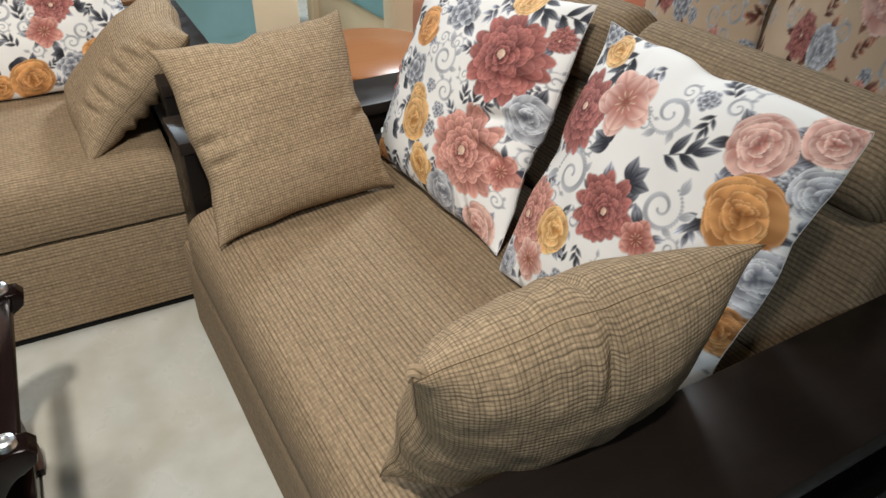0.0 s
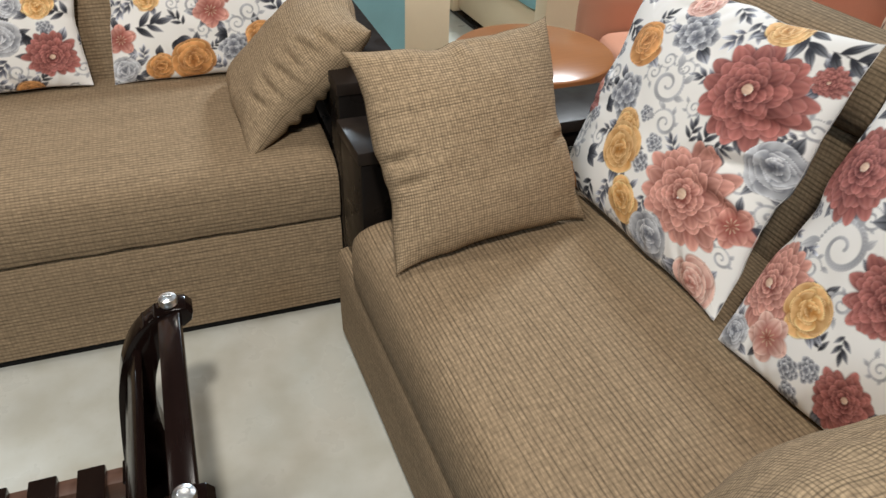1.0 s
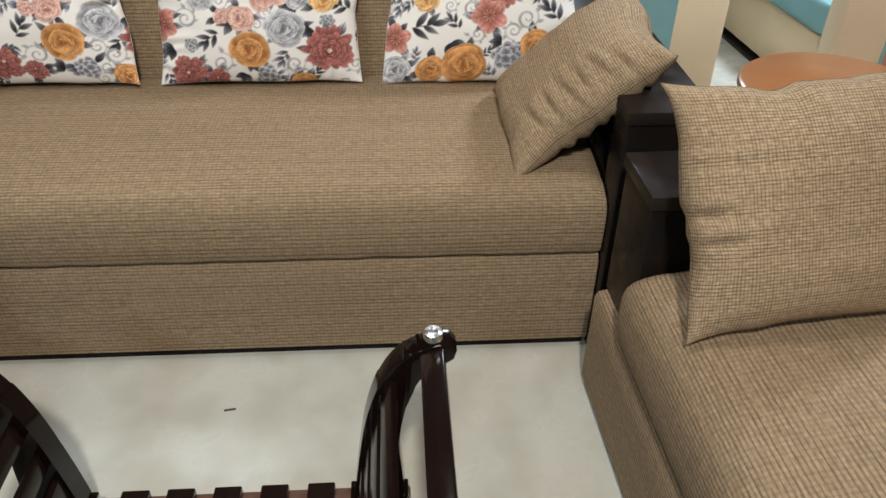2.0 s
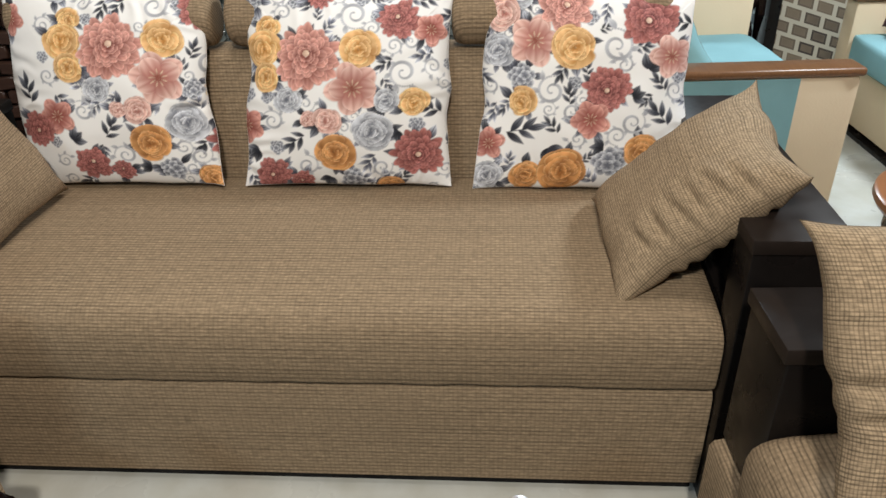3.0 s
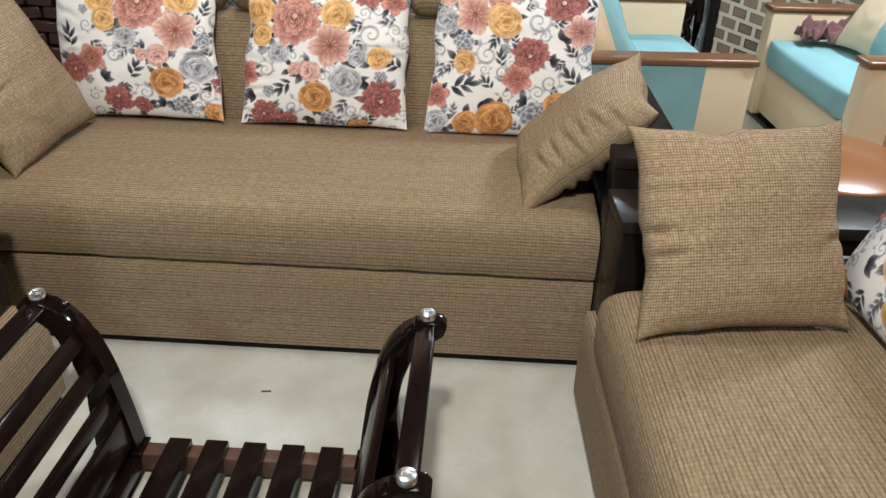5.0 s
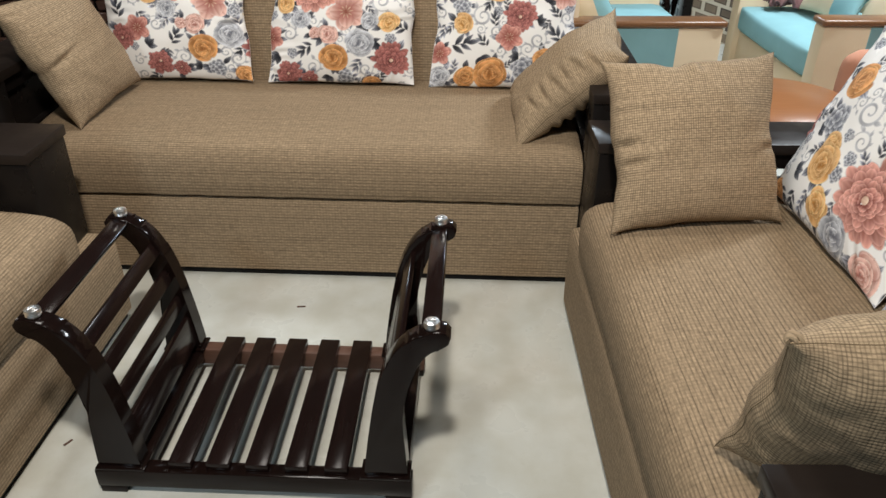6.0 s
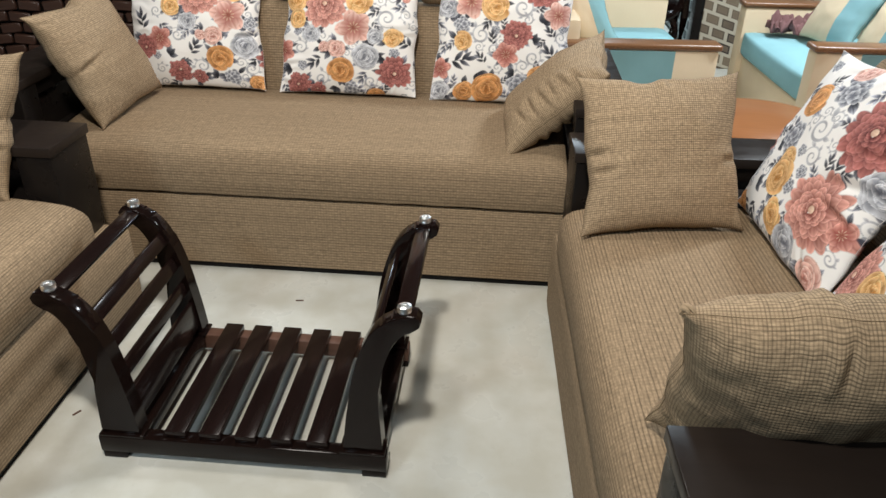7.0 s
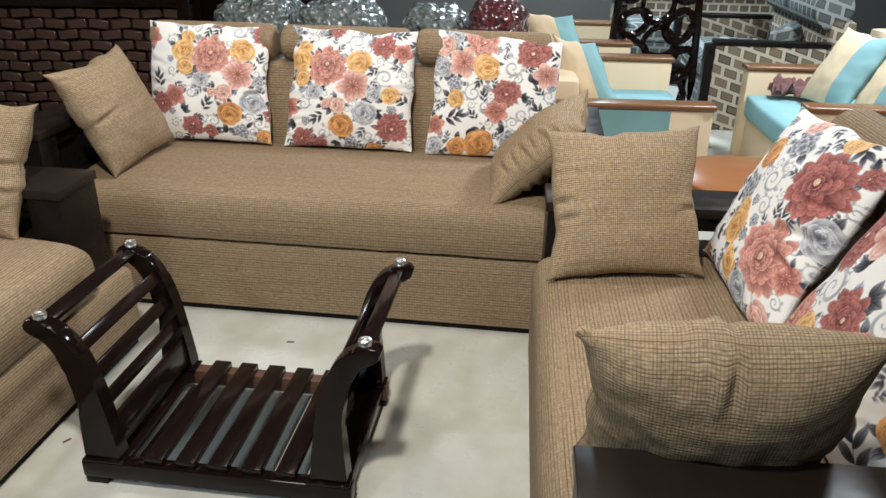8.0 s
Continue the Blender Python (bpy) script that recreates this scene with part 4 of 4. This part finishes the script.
# beige sofa with a flower print
BEIGE = plain_cloth("beige_cloth", (0.42, 0.31, 0.2))
beige = thing("print_sofa", "beige cloth sofa behind the two-seat sofa", "sofa", pose(1.12, -1.55, 0, 0, 0, 0))
part("base", soft_box((0.0, 0.0, 0.0), (0.75, 1.30, 0.42), 0.03, 0.006, 10), BEIGE, beige)
part("backrest", soft_box((0.28, 0.0, 0.421), (0.5, 1.30, 0.90), 0.05, 0.01, 12), BEIGE, beige)
BEIGE_FLOWERS = [("red", 0.34, 0.62, 0.07), ("grey", 0.48, 0.60, 0.07), ("pinkrose", 0.70, 0.82, 0.12), ("pinkrose", 0.20, 0.88, 0.08),
                 ("redlily", 0.75, 0.45, 0.08), ("scroll", 0.47, 0.82, 0.06), ("pinkrose", 0.30, 0.25, 0.09), ("scroll", 0.86, 0.62, 0.05), ("red", 0.60, 0.25, 0.07)]
for k in range(3):
    y = -0.30 - 0.40 * k
    cushion("print_cushion", ((1.19, y, 0.43), (1.19, y - 0.39, 0.43), (1.33, y - 0.39, 1.06), (1.33, y, 1.06)), 0.06, PRINT,
            "beige cushion with maroon and white flower medallions", BEIGE_FLOWERS, (0, 0), 51 + k, 150, "beige print cushions", ground=(0.64, 0.48, 0.34))

# ---------- far back: block-print sofas, carved chair, wrapped stock ----------


def block_sofa(label, m, width, arm_h=0.62, cloth=BLOCKS):
    sofa = thing("patterned_sofa", label, "sofa", m, "block print suite")
    part("base", box((0.08, 0.02, 0.03), (width - 0.08, 0.7, 0.27), 0.01), BLOCKS_GREY, sofa)
    part("seat", soft_box((0.08, 0.0, 0.271), (width - 0.08, 0.62, 0.43), 0.04, 0.015, 12), BLOCKS_GREY, sofa)
    part("backrest", soft_box((0.04, 0.70, 0.05), (width - 0.04, 0.88, 0.74), 0.04, 0.01, 10), cloth, sofa)
    for x in (0, width - 0.08):
        arm = part("arm", box((x, 0.0, 0.0), (x + 0.08, 0.7, arm_h - 0.031), 0.008), cloth, sofa)
        part("arm_cap", box((x - 0.01, -0.015, arm_h - 0.03), (x + 0.09, 0.72, arm_h), 0.008), BLACK, arm)
        part("arm_front", box((x - 0.010, -0.06, 0.0), (x + 0.090, -0.001, arm_h - 0.031), 0.005), BLACK, arm)
    for k in range(2):
        w = (width - 0.1) / 2
        roll = bolster(0.05 + k * w + 0.01, 0.05 + (k + 1) * w - 0.01, 0.72, 0.80, 0.135)
        part("headrest_roll", roll, BLOCKS_GREY, sofa)
    return sofa


block_sofa("sofa in grey and beige block print with dark arm caps", pose(1.10, 4.45, 0, 0, 0, -90), 1.5, 0.60)
block_sofa("long sofa in beige block print at the back", pose(0.6, 4.9, 0, 0, 0, 0), 1.9, 0.60)
block_sofa("sofa in block print beyond the teal suite", pose(2.25, 2.2, 0, 0, 0, -60), 1.6, 0.58)

for k, (x, y, turn) in enumerate(((1.62, 3.35, 62), (1.95, 3.05, 75))):
    roll = mesh_object("bolster_cushion", bolster(0.0, 0.48, 0.0, 0.0, 0.105), BLOCKS_GREY)
    roll.matrix_world = pose(x, y, 0.545, 0, 0, turn)
    tagged(roll, "round grey block-print bolster lying on the sofa seat", "cushion", "block print bolsters")

carved = thing("carved_chair", "dark carved wooden chair with pierced scrollwork", "chair", pose(0.68, 2.80, 0, 0, 0, 8))
part("seat", box((-0.27, 0.03, 0.38), (0.27, 0.55, 0.43), 0.01), ESPRESSO, carved)
for x, y in ((-0.25, 0.06), (0.25, 0.06), (-0.25, 0.5), (0.25, 0.5)):
    part("leg", tube([(x, y, 0), (x * 0.94, y, 0.2), (x, y, 0.385)], 0.026, 8), ESPRESSO, carved)
for x in (-0.27, 0.27):
    part("upright", tube([(x, 0.0, 0.0), (x * 1.04, 0.0, 0.35), (x * 0.98, 0.0, 0.7), (x * 0.9, 0.0, 1.02)], 0.026, 8), ESPRESSO, carved)
loops = [(0.0, 0.84, 0.10, 0.12), (-0.14, 0.72, 0.10, 0.07), (0.15, 0.70, 0.10, 0.08), (0.03, 0.60, 0.09, 0.10), (-0.15, 0.52, 0.09, 0.10), (0.17, 0.46, 0.08, 0.11),
         (0.02, 0.38, 0.10, 0.09), (0.12, 0.26, 0.11, 0.10), (-0.12, 0.28, 0.10, 0.10), (0.03, 0.15, 0.10, 0.07), (-0.18, 0.92, 0.07, 0.08), (0.18, 0.92, 0.07, 0.08)]
for k, (cx, cz, rx, rz) in enumerate(loops):
    t = 0.5 * k
    loop = []
    for i in range(24):
        a = 2 * math.pi * i / 24
        px, pz = rx * math.cos(a), rz * math.sin(a) * (1 - 0.25 * math.cos(a))
        loop.append((cx + px * math.cos(t) - pz * math.sin(t), 0.012 * math.sin(2 * a), cz + px * math.sin(t) + pz * math.cos(t)))
    part("scroll", tube(loop, 0.019 + 0.004 * (k % 3), 8, True), ESPRESSO, carved)
part("top_rail", tube([(-0.25, 0.0, 1.01), (-0.12, 0.0, 1.06), (0, 0.0, 1.09), (0.12, 0.0, 1.06), (0.25, 0.0, 1.01)], 0.028, 8), ESPRESSO, carved)


def wrapped(label, lo, hi, material, seed):
    ob = mesh_object("wrapped_cushion", soft_box(lo, hi, 0.07, 0.03, 40, 0.03, seed), material)
    for v in ob.data.vertices:
        v.co += noise.noise_vector(v.co * 24) * 0.016
    return tagged(ob, label, "cushion", "wrapped stock")


rack = thing("low_bench", "dark low bench stacked with wrapped cushions", "bench", pose(-0.75, 1.55, 0))
part("top", box((-0.95, -0.30, 0.40), (0.85, 0.30, 0.45), 0.01), BLACK, rack)
for x in (-0.88, 0.72):
    part("side", box((x, -0.28, 0.0), (x + 0.06, 0.28, 0.3995), 0.008), BLACK, rack)
wrapped("grey sofa cushions in crumpled clear film", (-1.66, 1.35, 0.455), (-1.28, 1.75, 0.93), WRAP, 1)
wrapped("grey sofa cushions in crumpled clear film", (-1.25, 1.33, 0.455), (-0.86, 1.74, 0.92), WRAP, 2)
wrapped("grey sofa cushion in crumpled clear film", (-0.72, 1.38, 0.455), (-0.42, 1.76, 0.90), WRAP, 3)
wrapped("maroon cushion in crumpled clear film", (-0.38, 1.36, 0.455), (-0.13, 1.74, 0.96), WRAP_RED, 4)

# dark sofa with a woven wooden back
woven = thing("woven_back_sofa", "dark wooden sofa with a woven slat back", "sofa", pose(-2.56, 1.13, 0, 0, 0, 10))
part("frame_rail", box((-0.95, -0.04, 0.92), (0.85, 0.05, 0.99), 0.012), ESPRESSO, woven)
part("frame_rail", box((-0.95, -0.04, 0.30), (0.85, 0.05, 0.40), 0.012), ESPRESSO, woven)
for x in (-0.95, 0.79):
    part("post", box((x, -0.05, 0.0), (x + 0.06, 0.06, 1.02), 0.01), ESPRESSO, woven)
part("back_board", box((-0.89, 0.02, 0.401), (0.79, 0.04, 0.919), 0.002), BLACK, woven)
part("seat", box((-0.95, -0.60, 0.34), (0.85, -0.045, 0.42), 0.015), ESPRESSO, woven)
wide = box((-0.046, -0.012, -0.022), (0.046, 0.012, 0.022), 0.005, 1)
tile = mesh_object("woven_strip", wide, WEAVE_WOOD)
tile.parent = woven
first = True
for r in range(10):
    for c in range(16):
        ob = tile if first else new("woven_strip", tile.data)
        first = False
        ob.parent = woven
        ob.matrix_basis = pose(-0.85 + c * 0.104 + (r % 2) * 0.052, 0.0 + 0.006 * ((r + c) % 2), 0.43 + r * 0.051, 0, 0, 0) @ pose(0, 0, 0, 0, 6 * (-1) ** (r + c), 0)
# tall cabinet of dark wood beyond it
cab = thing("dark_cabinet", "tall dark wooden display cabinet", "cabinet", pose(-2.4, 2.2, 0))
part("carcass", box((-1.0, 0, 0), (1.0, 0.45, 2.0), 0.01), ESPRESSO, cab)
for x in (-0.98, -0.32, 0.34):
    part("door", box((x, -0.022, 0.08), (x + 0.63, -0.001, 1.94), 0.006), ESPRESSO, cab)
